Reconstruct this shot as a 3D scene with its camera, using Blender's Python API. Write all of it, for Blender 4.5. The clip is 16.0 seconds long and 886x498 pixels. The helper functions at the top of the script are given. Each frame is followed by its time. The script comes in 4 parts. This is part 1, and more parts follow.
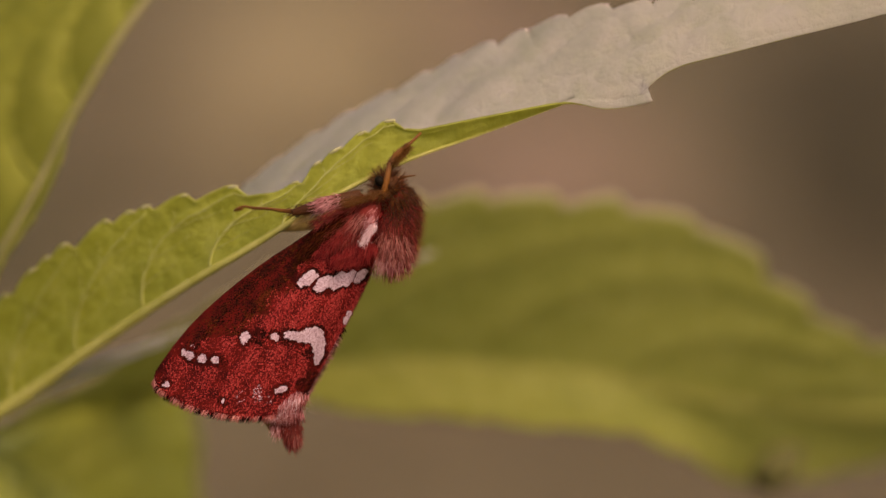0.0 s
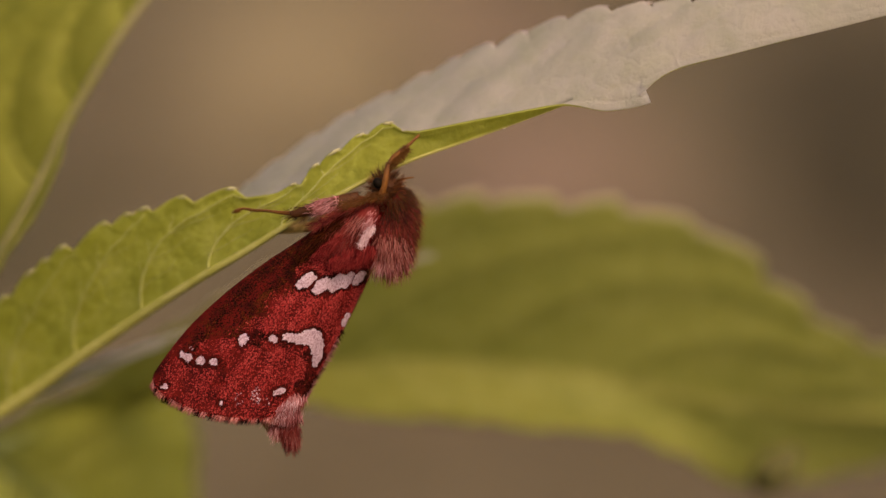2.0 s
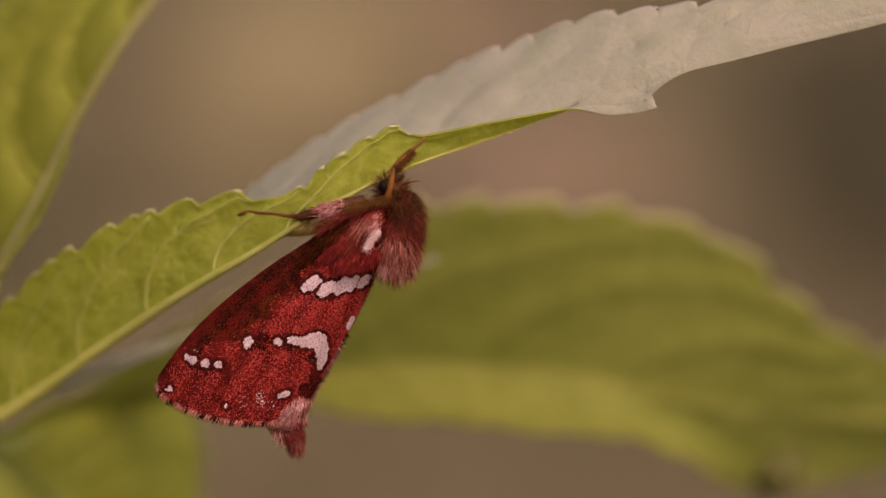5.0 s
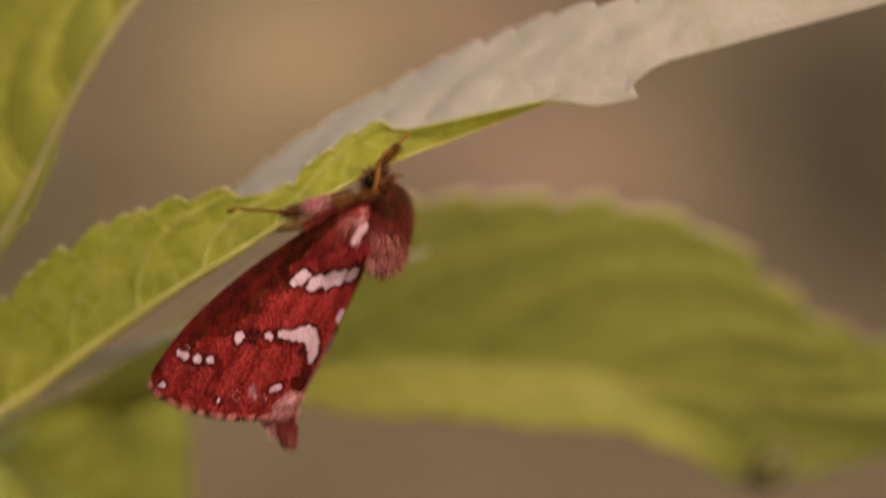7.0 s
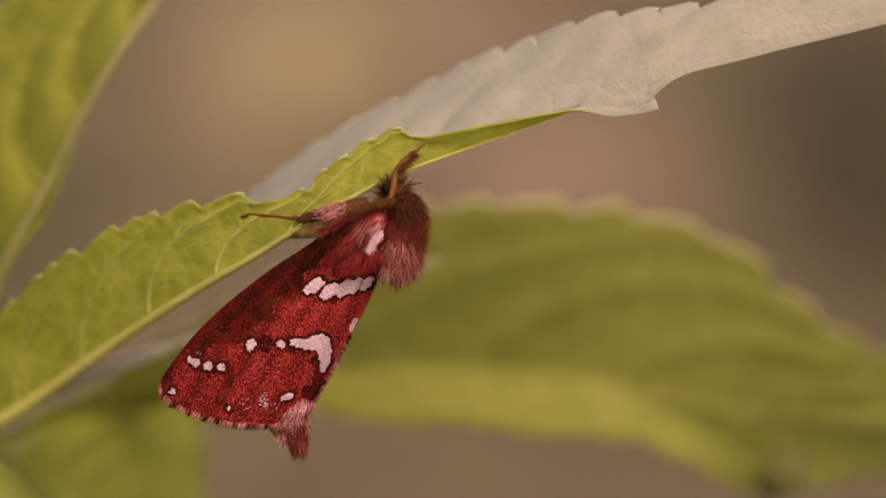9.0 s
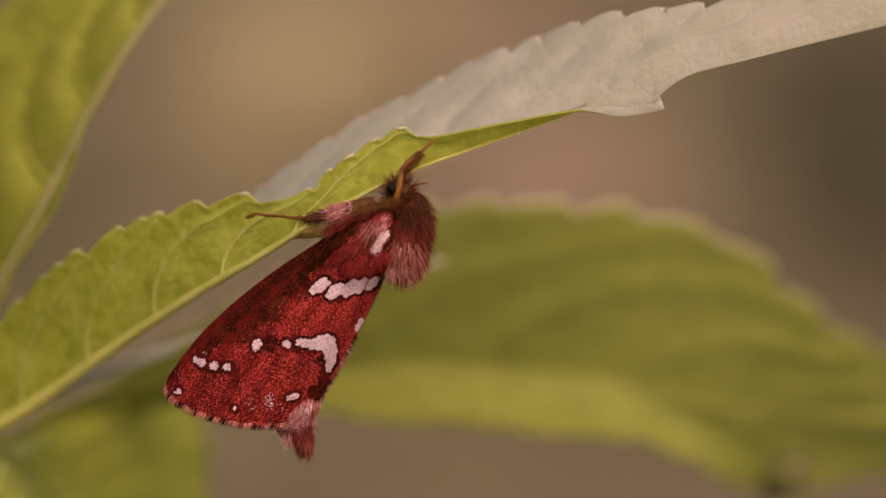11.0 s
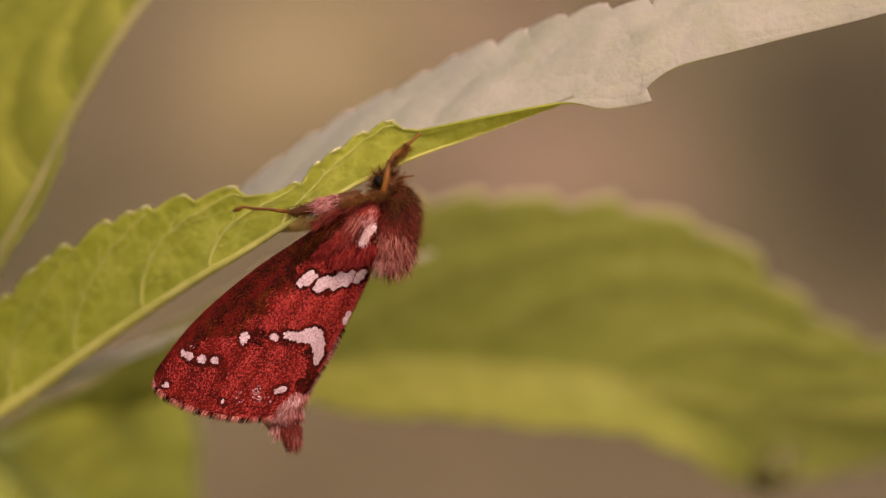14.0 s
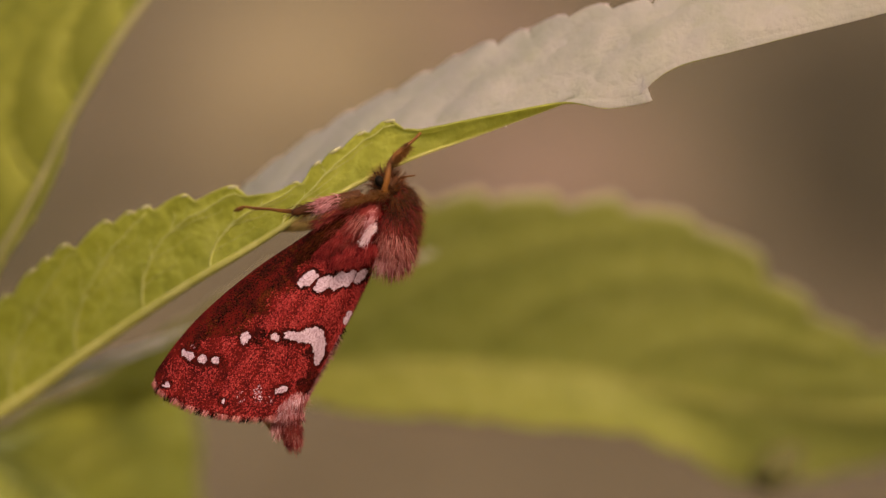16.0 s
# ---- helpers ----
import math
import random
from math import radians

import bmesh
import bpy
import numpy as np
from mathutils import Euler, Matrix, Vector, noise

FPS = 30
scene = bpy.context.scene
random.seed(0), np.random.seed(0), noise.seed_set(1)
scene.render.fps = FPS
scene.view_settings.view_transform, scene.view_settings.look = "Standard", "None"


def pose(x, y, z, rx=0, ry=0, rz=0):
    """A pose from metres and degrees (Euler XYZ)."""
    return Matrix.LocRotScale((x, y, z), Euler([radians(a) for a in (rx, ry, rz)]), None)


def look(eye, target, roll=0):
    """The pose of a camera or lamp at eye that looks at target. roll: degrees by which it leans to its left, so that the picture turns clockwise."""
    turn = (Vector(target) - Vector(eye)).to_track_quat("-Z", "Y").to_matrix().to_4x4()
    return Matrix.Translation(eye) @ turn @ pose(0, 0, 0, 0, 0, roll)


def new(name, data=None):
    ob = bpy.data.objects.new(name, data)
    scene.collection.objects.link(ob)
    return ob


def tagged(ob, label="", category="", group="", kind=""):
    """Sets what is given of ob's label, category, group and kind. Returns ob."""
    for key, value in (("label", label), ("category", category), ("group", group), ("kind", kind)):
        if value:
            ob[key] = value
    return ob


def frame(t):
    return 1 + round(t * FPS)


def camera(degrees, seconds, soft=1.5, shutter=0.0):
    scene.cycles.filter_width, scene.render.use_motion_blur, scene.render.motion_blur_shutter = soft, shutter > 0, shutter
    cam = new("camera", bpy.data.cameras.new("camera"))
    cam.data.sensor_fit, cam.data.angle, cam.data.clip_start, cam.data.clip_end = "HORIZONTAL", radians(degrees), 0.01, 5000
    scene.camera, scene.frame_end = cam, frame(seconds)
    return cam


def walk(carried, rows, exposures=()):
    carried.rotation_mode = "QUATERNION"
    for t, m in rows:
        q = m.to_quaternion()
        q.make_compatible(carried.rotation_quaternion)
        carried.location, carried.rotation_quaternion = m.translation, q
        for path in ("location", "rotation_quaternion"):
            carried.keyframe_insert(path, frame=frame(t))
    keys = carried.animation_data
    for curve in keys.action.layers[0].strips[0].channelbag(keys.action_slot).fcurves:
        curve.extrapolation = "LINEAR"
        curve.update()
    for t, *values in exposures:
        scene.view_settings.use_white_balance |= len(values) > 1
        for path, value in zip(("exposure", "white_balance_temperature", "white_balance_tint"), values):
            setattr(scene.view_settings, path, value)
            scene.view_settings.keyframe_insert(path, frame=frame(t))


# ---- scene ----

# The picture plane of the subject: x right, y away from the lens, z up; millimetres are turned into metres here.
DIST = 0.300                                   # lens to the plane of sharpness
SPAN = 2 * DIST * math.tan(radians(6.0))       # width of the view in that plane
UNIT = SPAN / 1568
STAGE = pose(0, 0, 0.62, -10, 0, 0)            # the lens looks ten degrees down at the ground
cam = camera(12.0, 16.0, soft=1.5, shutter=0.9)
cam.data.dof.use_dof = True
cam.data.dof.focus_distance = 0.2952
cam.data.dof.aperture_fstop = 12.5
WARM, TINT = 9600, 23
EYE = STAGE @ pose(0, -DIST, 0, 90, 0, 0)
walk(cam, [(0.0, EYE), (16.0, EYE)], exposures=[
    (0.0, 0.61, WARM, TINT), (2.0, 0.57, WARM, TINT), (3.7, 0.50, WARM, TINT), (5.8, 0.66, WARM, TINT), (8.7, 0.80, WARM, TINT),
    (10.8, 0.71, WARM, TINT), (11.5, 0.75, WARM, TINT), (12.0, 0.81, WARM, TINT), (13.0, 0.85, WARM, TINT), (14.5, 0.96, WARM, TINT), (15.0, 0.95, WARM, TINT), (15.5, 0.93, WARM, TINT), (16.0, 0.78, WARM, TINT)])


def at(px, py, d=0.0):
    """A place in the stage: px, py count in 1568ths of the view, d is millimetres behind the plane of sharpness."""
    k = 1 + d * 0.001 / DIST
    return np.array(((px - 784) * UNIT * k, d * 0.001, (441 - py) * UNIT * k))


# ---- light ----
world = bpy.data.worlds.new("sky")
scene.world = world
world.use_nodes = True
wn = world.node_tree.nodes
sky = wn.new("ShaderNodeTexSky")
sky.sky_type, sky.sun_disc = "NISHITA", False
sky.sun_elevation, sky.sun_rotation = radians(49), radians(148)
sky.air_density, sky.dust_density = 1.0, 3.0
world.node_tree.links.new(sky.outputs[0], wn["Background"].inputs[0])
wn["Background"].inputs[1].default_value = 0.15

sun = new("sun", bpy.data.lights.new("sun", "SUN"))
sun.data.energy, sun.data.angle, sun.data.color = 1.3, radians(60), (1.0, 0.92, 0.82)
sun.matrix_world = look((1.4, -2.2, 3.6), (0, 0, 0.6))

# ---- materials ----
def material(name):
    m = bpy.data.materials.new(name)
    m.use_nodes = True
    nt = m.node_tree
    return m, nt, nt.nodes["Principled BSDF"], nt.nodes["Material Output"]


def node(nt, kind, **values):
    n = nt.nodes.new(kind)
    for key, value in values.items():
        n.inputs[key.replace("_", " ")].default_value = value
    return n


def ramp(nt, fac, stops):
    r = nt.nodes.new("ShaderNodeValToRGB")
    el = r.color_ramp.elements
    while len(el) < len(stops):
        el.new(0.5)
    for e, (p, c) in zip(el, stops):
        e.position, e.color = p, (*c, 1)
    nt.links.new(fac, r.inputs[0])
    return r.outputs[0]


def mix(nt, fac, a, b, how="MIX"):
    n = nt.nodes.new("ShaderNodeMix")
    n.data_type, n.blend_type = "RGBA", how
    for value, socket in ((fac, n.inputs[0]), (a, n.inputs[6]), (b, n.inputs[7])):
        if isinstance(value, (int, float)):
            socket.default_value = value
        elif isinstance(value, tuple):
            socket.default_value = (*value, 1)
        else:
            nt.links.new(value, socket)
    return n.outputs[2]


def noise_tex(nt, scale, detail=4.0, rough=0.55, coords=None, stretch=None):
    n = node(nt, "ShaderNodeTexNoise", Scale=scale, Detail=detail, Roughness=rough)
    c = nt.nodes.new("ShaderNodeTexCoord").outputs["Object" if coords is None else coords]
    if stretch:
        mp = nt.nodes.new("ShaderNodeMapping")
        mp.inputs["Scale"].default_value = stretch
        nt.links.new(c, mp.inputs[0])
        c = mp.outputs[0]
    nt.links.new(c, n.inputs["Vector"])
    return n.outputs["Fac"]


def bump(nt, height, bsdf, strength, distance):
    b = node(nt, "ShaderNodeBump", Strength=strength, Distance=distance)
    nt.links.new(height, b.inputs["Height"])
    nt.links.new(b.outputs[0], bsdf.inputs["Normal"])
    return b.outputs[0]


def leaf_material(name, dark, mid, light, rim, rough, glow, net=0.5, rim_from=0.95, spec=0.25, passing=None, rough_relief=0.0002, mesh=760, between=None):
    """A leaf's skin: cloudy colour, a fine net of veinlets, a paler rim; some light comes through it.
    between: side veins, phase, slant and a darker green painted between them as the hollows' shade, paler along the
    veins."""
    m, nt, bsdf, out = material(name)
    cloud = noise_tex(nt, 330, 6, 0.62)
    c = ramp(nt, cloud, [(0.28, dark), (0.5, mid), (0.72, light)])
    vor = node(nt, "ShaderNodeTexVoronoi", Scale=mesh)
    vor.feature = "DISTANCE_TO_EDGE"
    place = nt.nodes.new("ShaderNodeTexCoord").outputs["Object"]
    warp = node(nt, "ShaderNodeTexNoise", Scale=900, Detail=2)
    nt.links.new(place, warp.inputs["Vector"])
    shift = nt.nodes.new("ShaderNodeVectorMath")
    shift.operation = "MULTIPLY_ADD"
    nt.links.new(warp.outputs["Color"], shift.inputs[0])
    shift.inputs[1].default_value = (0.0011, 0.0011, 0.0011)
    nt.links.new(place, shift.inputs[2])
    nt.links.new(shift.outputs[0], vor.inputs["Vector"])
    lines = ramp(nt, vor.outputs["Distance"], [(0.0, (1, 1, 1)), (0.05, (0.7, 0.7, 0.7)), (0.16, (0, 0, 0))])
    half = nt.nodes.new("ShaderNodeMath")
    half.operation = "MULTIPLY"
    half.inputs[1].default_value = net
    nt.links.new(lines, half.inputs[0])
    c = mix(nt, half.outputs[0], c, tuple(min(0.6, 1.3 * x + 0.02) for x in light))
    uv = nt.nodes.new("ShaderNodeSeparateXYZ")
    nt.links.new(nt.nodes.new("ShaderNodeTexCoord").outputs["UV"], uv.inputs[0])
    if between:
        veins, phase, slant, deep = between
        def calc(how, a, b):
            n = nt.nodes.new("ShaderNodeMath")
            n.operation = how
            for k, value in enumerate((a, b)):
                if isinstance(value, (int, float)):
                    n.inputs[k].default_value = value
                else:
                    nt.links.new(value, n.inputs[k])
            return n.outputs[0]
        # shade of the hollows between veins, painted into the colour near the midrib
        out_sq = calc("MULTIPLY", calc("POWER", uv.outputs["Y"], 2.0), slant)
        band = calc("FRACT", calc("SUBTRACT", calc("MULTIPLY", uv.outputs["X"], veins), calc("SUBTRACT", out_sq, 3.5 - phase)), 0.0)
        cell = ramp(nt, band, [(0.05, (0, 0, 0)), (0.13, (1, 1, 1)), (0.55, (0.75, 0.75, 0.75)), (0.9, (0, 0, 0))])
        inner = ramp(nt, uv.outputs["Y"], [(0.0, (1, 1, 1)), (0.30, (0.9, 0.9, 0.9)), (0.55, (0.1, 0.1, 0.1))])
        c = mix(nt, calc("MULTIPLY", calc("MULTIPLY", cell, inner), 0.85), c, deep)
    edge = ramp(nt, uv.outputs["Y"], [(rim_from, (0, 0, 0)), (min(1.0, rim_from + 0.06), (1, 1, 1))])
    c = mix(nt, edge, c, rim)
    nt.links.new(c, bsdf.inputs["Base Color"])
    bsdf.inputs["Roughness"].default_value = rough
    bsdf.inputs["Specular IOR Level"].default_value = spec
    fine = noise_tex(nt, 1700, 6, 0.65)
    height = mix(nt, 0.45, fine, vor.outputs["Distance"])
    normal = bump(nt, height, bsdf, 0.45, rough_relief)
    through_light = nt.nodes.new("ShaderNodeBsdfTranslucent")
    bright = mix(nt, 0.25, c, (1.0, 1.0, 0.35), "MULTIPLY")
    if passing:
        through_light.inputs["Color"].default_value = (*passing, 1)
    else:
        nt.links.new(bright, through_light.inputs["Color"])
    nt.links.new(normal, through_light.inputs["Normal"])
    both = nt.nodes.new("ShaderNodeMixShader")
    both.inputs[0].default_value = glow
    nt.links.new(bsdf.outputs[0], both.inputs[1])
    nt.links.new(through_light.outputs[0], both.inputs[2])
    nt.links.new(both.outputs[0], out.inputs["Surface"])
    return m


def plain_material(name, stops, scale, rough, spec=0.3, relief=0.4, deep=0.0002, random_per=None, sheen=0.0, stretch=None):
    """Noise-mottled colour with fine relief; random_per 'island' varies it piece by piece."""
    m, nt, bsdf, out = material(name)
    fac = noise_tex(nt, scale, 5, stretch=stretch)
    if random_per:
        g = nt.nodes.new("ShaderNodeNewGeometry")
        add = nt.nodes.new("ShaderNodeMath")
        add.operation = "MULTIPLY_ADD"
        nt.links.new(g.outputs["Random Per Island"], add.inputs[0])
        add.inputs[1].default_value = random_per
        low = nt.nodes.new("ShaderNodeMath")
        low.operation = "MULTIPLY"
        low.inputs[1].default_value = 1 - random_per
        nt.links.new(fac, low.inputs[0])
        nt.links.new(low.outputs[0], add.inputs[2])
        fac = add.outputs[0]
    nt.links.new(ramp(nt, fac, stops), bsdf.inputs["Base Color"])
    bsdf.inputs["Roughness"].default_value = rough
    bsdf.inputs["Specular IOR Level"].default_value = spec
    bsdf.inputs["Sheen Weight"].default_value = sheen
    if relief:
        bump(nt, noise_tex(nt, scale * 6, 4), bsdf, relief, deep)
    return m


GREEN = leaf_material("leaf_green", (0.225, 0.255, 0.032), (0.325, 0.352, 0.050), (0.410, 0.432, 0.088), (0.38, 0.40, 0.090), 0.55, 0.5, 0.24, 0.985, rough_relief=0.0009, mesh=430)
# the last colour paints the shade in the quilted hollows
LEFT_GREEN = leaf_material("leaf_green_shaded_hollows", (0.215, 0.235, 0.034), (0.285, 0.305, 0.050), (0.350, 0.362, 0.078), (0.30, 0.30, 0.09), 0.55, 0.5, 0.05, 0.985, rough_relief=0.0005, mesh=430, between=(6, 0.19, 6.0, (0.150, 0.168, 0.018)))
PALE = leaf_material("leaf_felt", (0.305, 0.320, 0.296), (0.380, 0.373, 0.400), (0.450, 0.415, 0.474), (0.46, 0.39, 0.42), 0.8, 0.55, 0.30, passing=(0.92, 0.88, 0.82), rough_relief=0.0009, mesh=560)
BACK_GREEN = leaf_material("leaf_green_far", (0.222, 0.248, 0.052), (0.285, 0.304, 0.072), (0.345, 0.356, 0.100), (0.46, 0.40, 0.28), 0.55, 0.55, 0.3, 0.95)
LOW_GREEN = leaf_material("leaf_green_low", (0.245, 0.280, 0.042), (0.305, 0.335, 0.060), (0.360, 0.380, 0.084), (0.305, 0.335, 0.060), 0.55, 0.5, 0.3, 0.94)
RIB = plain_material("leaf_rib", [(0.3, (0.285, 0.285, 0.070)), (0.7, (0.35, 0.335, 0.115))], 900, 0.7, 0.08)
VEIN = plain_material("leaf_vein", [(0.3, (0.31, 0.325, 0.085)), (0.7, (0.39, 0.40, 0.14))], 900, 0.6, 0.15)
RIB_BROAD = plain_material("leaf_rib_broad", [(0.3, (0.165, 0.156, 0.066)), (0.7, (0.215, 0.198, 0.098))], 500, 0.7, 0.1)
TOOTH = plain_material("leaf_tooth", [(0.3, (0.34, 0.33, 0.16)), (0.7, (0.46, 0.43, 0.27))], 1500, 0.6, 0.15)
STEM = plain_material("stem_felt", [(0.3, (0.35, 0.32, 0.24)), (0.7, (0.5, 0.46, 0.38))], 400, 0.8)

MEMBRANE = plain_material("wing_membrane", [(0.35, (0.03, 0.003, 0.003)), (0.6, (0.08, 0.006, 0.005))], 900, 0.9, 0.03)
RED = plain_material("scales_red", [(0.14, (0.070, 0.006, 0.007)), (0.40, (0.165, 0.012, 0.013)), (0.62, (0.255, 0.022, 0.022)), (0.86, (0.37, 0.058, 0.053))], 500, 0.8, 0.06, 0, random_per=0.7)
DARK = plain_material("scales_dark", [(0.2, (0.004, 0.0015, 0.001)), (0.6, (0.012, 0.003, 0.0025)), (0.9, (0.030, 0.006, 0.005))], 500, 0.9, 0.02, 0, random_per=0.7)
RUST = plain_material("scales_rust", [(0.2, (0.010, 0.003, 0.001)), (0.55, (0.032, 0.008, 0.003)), (0.9, (0.095, 0.022, 0.007))], 500, 0.9, 0.02, 0, random_per=0.7)
SILVER = plain_material("scales_silver", [(0.15, (0.22, 0.13, 0.165)), (0.5, (0.38, 0.26, 0.32)), (0.9, (0.53, 0.39, 0.46))], 500, 0.6, 0.2, 0, random_per=0.7)
PINK = plain_material("hair_pink", [(0.2, (0.16, 0.03, 0.028)), (0.55, (0.36, 0.105, 0.095)), (0.9, (0.58, 0.26, 0.23))], 500, 0.6, 0.2, 0, random_per=0.7)
ROSE = plain_material("hair_rose", [(0.2, (0.30, 0.07, 0.08)), (0.55, (0.52, 0.19, 0.205)), (0.9, (0.76, 0.43, 0.46))], 500, 0.6, 0.2, 0, random_per=0.7)
BROWN = plain_material("hair_brown", [(0.2, (0.012, 0.004, 0.0015)), (0.55, (0.050, 0.016, 0.005)), (0.9, (0.17, 0.058, 0.014))], 500, 0.6, 0.15, 0, random_per=0.7)
MAROON = plain_material("hair_maroon", [(0.2, (0.06, 0.007, 0.006)), (0.55, (0.17, 0.018, 0.015)), (0.9, (0.33, 0.05, 0.04))], 500, 0.6, 0.15, 0, random_per=0.7)
WHITE_HAIR = plain_material("hair_white", [(0.2, (0.55, 0.30, 0.34)), (0.55, (0.72, 0.50, 0.56)), (0.9, (0.85, 0.70, 0.75))], 500, 0.5, 0.3, 0, random_per=0.7)
AMBER = plain_material("leg_amber", [(0.3, (0.075, 0.025, 0.005)), (0.7, (0.18, 0.066, 0.012))], 900, 0.5, 0.2)
AMBER_FUR = plain_material("hair_rust", [(0.2, (0.04, 0.010, 0.003)), (0.55, (0.13, 0.034, 0.010)), (0.9, (0.28, 0.09, 0.03))], 500, 0.6, 0.15, 0, random_per=0.7)
STRAW = plain_material("leg_straw", [(0.3, (0.27, 0.17, 0.05)), (0.7, (0.42, 0.29, 0.11))], 900, 0.6, 0.15)
BLACK = plain_material("eye_black", [(0.3, (0.004, 0.003, 0.002)), (0.7, (0.010, 0.007, 0.005))], 900, 0.3, 0.03, 0)
DEW = plain_material("dew", [(0.3, (0.7, 0.66, 0.62)), (0.7, (0.85, 0.8, 0.78))], 900, 0.15, 0.6, 0)
# dark olive that stands for the shade in a curled leaf edge
SHADED_CURL = plain_material("shaded_leaf_curl", [(0.3, (0.070, 0.068, 0.024)), (0.7, (0.10, 0.096, 0.034))], 400, 0.8, 0.15)

# ---- building blocks ----
def mesh_object(name, verts, faces, mats, parent=None, label="", picks=None, smooth=True, uvs=None):
    me = bpy.data.meshes.new(name)
    me.from_pydata([tuple(v) for v in verts], [], [tuple(f) for f in faces])
    for m in mats:
        me.materials.append(m)
    if picks is not None:
        me.polygons.foreach_set("material_index", np.asarray(picks, dtype=np.int32))
    me.polygons.foreach_set("use_smooth", np.full(len(me.polygons), smooth))
    if uvs is not None:
        layer = me.uv_layers.new(name="UVMap")
        loops = np.empty(len(me.loops), dtype=np.int32)
        me.loops.foreach_get("vertex_index", loops)
        layer.data.foreach_set("uv", np.asarray(uvs, dtype=np.float32)[loops].ravel())
    me.update()
    ob = new(name, me)
    if parent:
        ob.parent = parent
    if label:
        tagged(ob, label)
    return ob


def spline(points, s):
    """Catmull-Rom through the points at the parameters s in 0..1."""
    p = np.asarray(points, float)
    n = len(p) - 1
    x = np.clip(np.asarray(s, float), 0, 1) * n
    i = np.minimum(x.astype(int), n - 1)
    f = (x - i)[..., None]
    q = np.vstack((2 * p[0] - p[1], p, 2 * p[-1] - p[-2]))
    a, b, c, d = q[i], q[i + 1], q[i + 2], q[i + 3]
    return 0.5 * (2 * b + (c - a) * f + (2 * a - 5 * b + 4 * c - d) * f ** 2 + (3 * b - a - 3 * c + d) * f ** 3)


def tube(points, radii, sides=8, flat=1.0):
    """Verts and faces of a round, tapered rod along the points."""
    p = np.asarray(points, float)
    r = np.broadcast_to(np.asarray(radii, float), (len(p),))
    tan = np.gradient(p, axis=0)
    tan /= np.linalg.norm(tan, axis=1)[:, None] + 1e-12
    ref = np.array((0.31, -0.9, 0.2))
    side = np.cross(tan, ref)
    side /= np.linalg.norm(side, axis=1)[:, None] + 1e-12
    up = np.cross(side, tan)
    a = np.linspace(0, 2 * np.pi, sides, endpoint=False)
    ring = p[:, None] + r[:, None, None] * (np.cos(a)[None, :, None] * side[:, None] + flat * np.sin(a)[None, :, None] * up[:, None])
    verts = ring.reshape(-1, 3)
    faces = [(i * sides + j, i * sides + (j + 1) % sides, (i + 1) * sides + (j + 1) % sides, (i + 1) * sides + j)
             for i in range(len(p) - 1) for j in range(sides)]
    faces += [tuple(range(sides))[::-1], tuple(range((len(p) - 1) * sides, len(p) * sides))]
    return verts, faces


def strands(roots, ways, lengths, radius, bend, rng):
    """Verts and faces of many tapered hairs, each a bent three-sided spike."""
    n = len(roots)
    ways = ways / (np.linalg.norm(ways, axis=1)[:, None] + 1e-12)
    side = np.cross(ways, rng.normal(size=(n, 3)))
    side /= np.linalg.norm(side, axis=1)[:, None] + 1e-12
    up = np.cross(ways, side)
    verts = np.zeros((n, 10, 3))
    lean = bend[None, :] * lengths[:, None] + side * lengths[:, None] * rng.normal(0, 0.10, n)[:, None]
    for k, (f, w) in enumerate(((0.0, 1.0), (0.38, 0.85), (0.75, 0.5))):
        mid = roots + ways * (lengths * f)[:, None] + lean * f * f
        for j in range(3):
            a = 2 * np.pi * j / 3
            verts[:, k * 3 + j] = mid + radius * w * (math.cos(a) * side + math.sin(a) * up)
    verts[:, 9] = roots + ways * lengths[:, None] + lean
    base = []
    for k in range(2):
        for j in range(3):
            base.append((k * 3 + j, k * 3 + (j + 1) % 3, k * 3 + 3 + (j + 1) % 3, k * 3 + 3 + j))
    tips = [(6 + j, 6 + (j + 1) % 3, 9) for j in range(3)]
    faces = []
    for i in range(n):
        o = i * 10
        faces += [tuple(o + v for v in f) for f in base] + [tuple(o + v for v in f) for f in tips]
    return verts.reshape(-1, 3), faces


def joined(pieces):
    verts, faces, start = [], [], 0
    for v, f in pieces:
        verts.append(np.asarray(v))
        faces += [tuple(i + start for i in face) for face in f]
        start += len(v)
    return np.vstack(verts), faces


def blob(center, radii, turn=0.0, rings=14, sides=20, lumps=0.05, seed=0):
    """A lumpy ellipsoid; turn in degrees about the line of sight."""
    rng = np.random.default_rng(seed)
    ph = rng.uniform(0, 6.28, 6)
    th, fi = np.meshgrid(np.linspace(0, np.pi, rings), np.linspace(0, 2 * np.pi, sides, endpoint=False), indexing="ij")
    k = 1 + lumps * (np.sin(3 * fi + ph[0]) * np.sin(2 * th + ph[1]) + 0.6 * np.sin(5 * th + ph[2]) * np.cos(2 * fi + ph[3]))
    x, y, z = radii[0] * k * np.sin(th) * np.cos(fi), radii[1] * k * np.sin(th) * np.sin(fi), radii[2] * k * np.cos(th)
    c, s = math.cos(radians(turn)), math.sin(radians(turn))
    pts = np.stack((x * c + z * s, y, -x * s + z * c), -1).reshape(-1, 3) + np.asarray(center)
    faces = [(i * sides + j, i * sides + (j + 1) % sides, (i + 1) * sides + (j + 1) % sides, (i + 1) * sides + j)
             for i in range(rings - 1) for j in range(sides)]
    return pts, faces


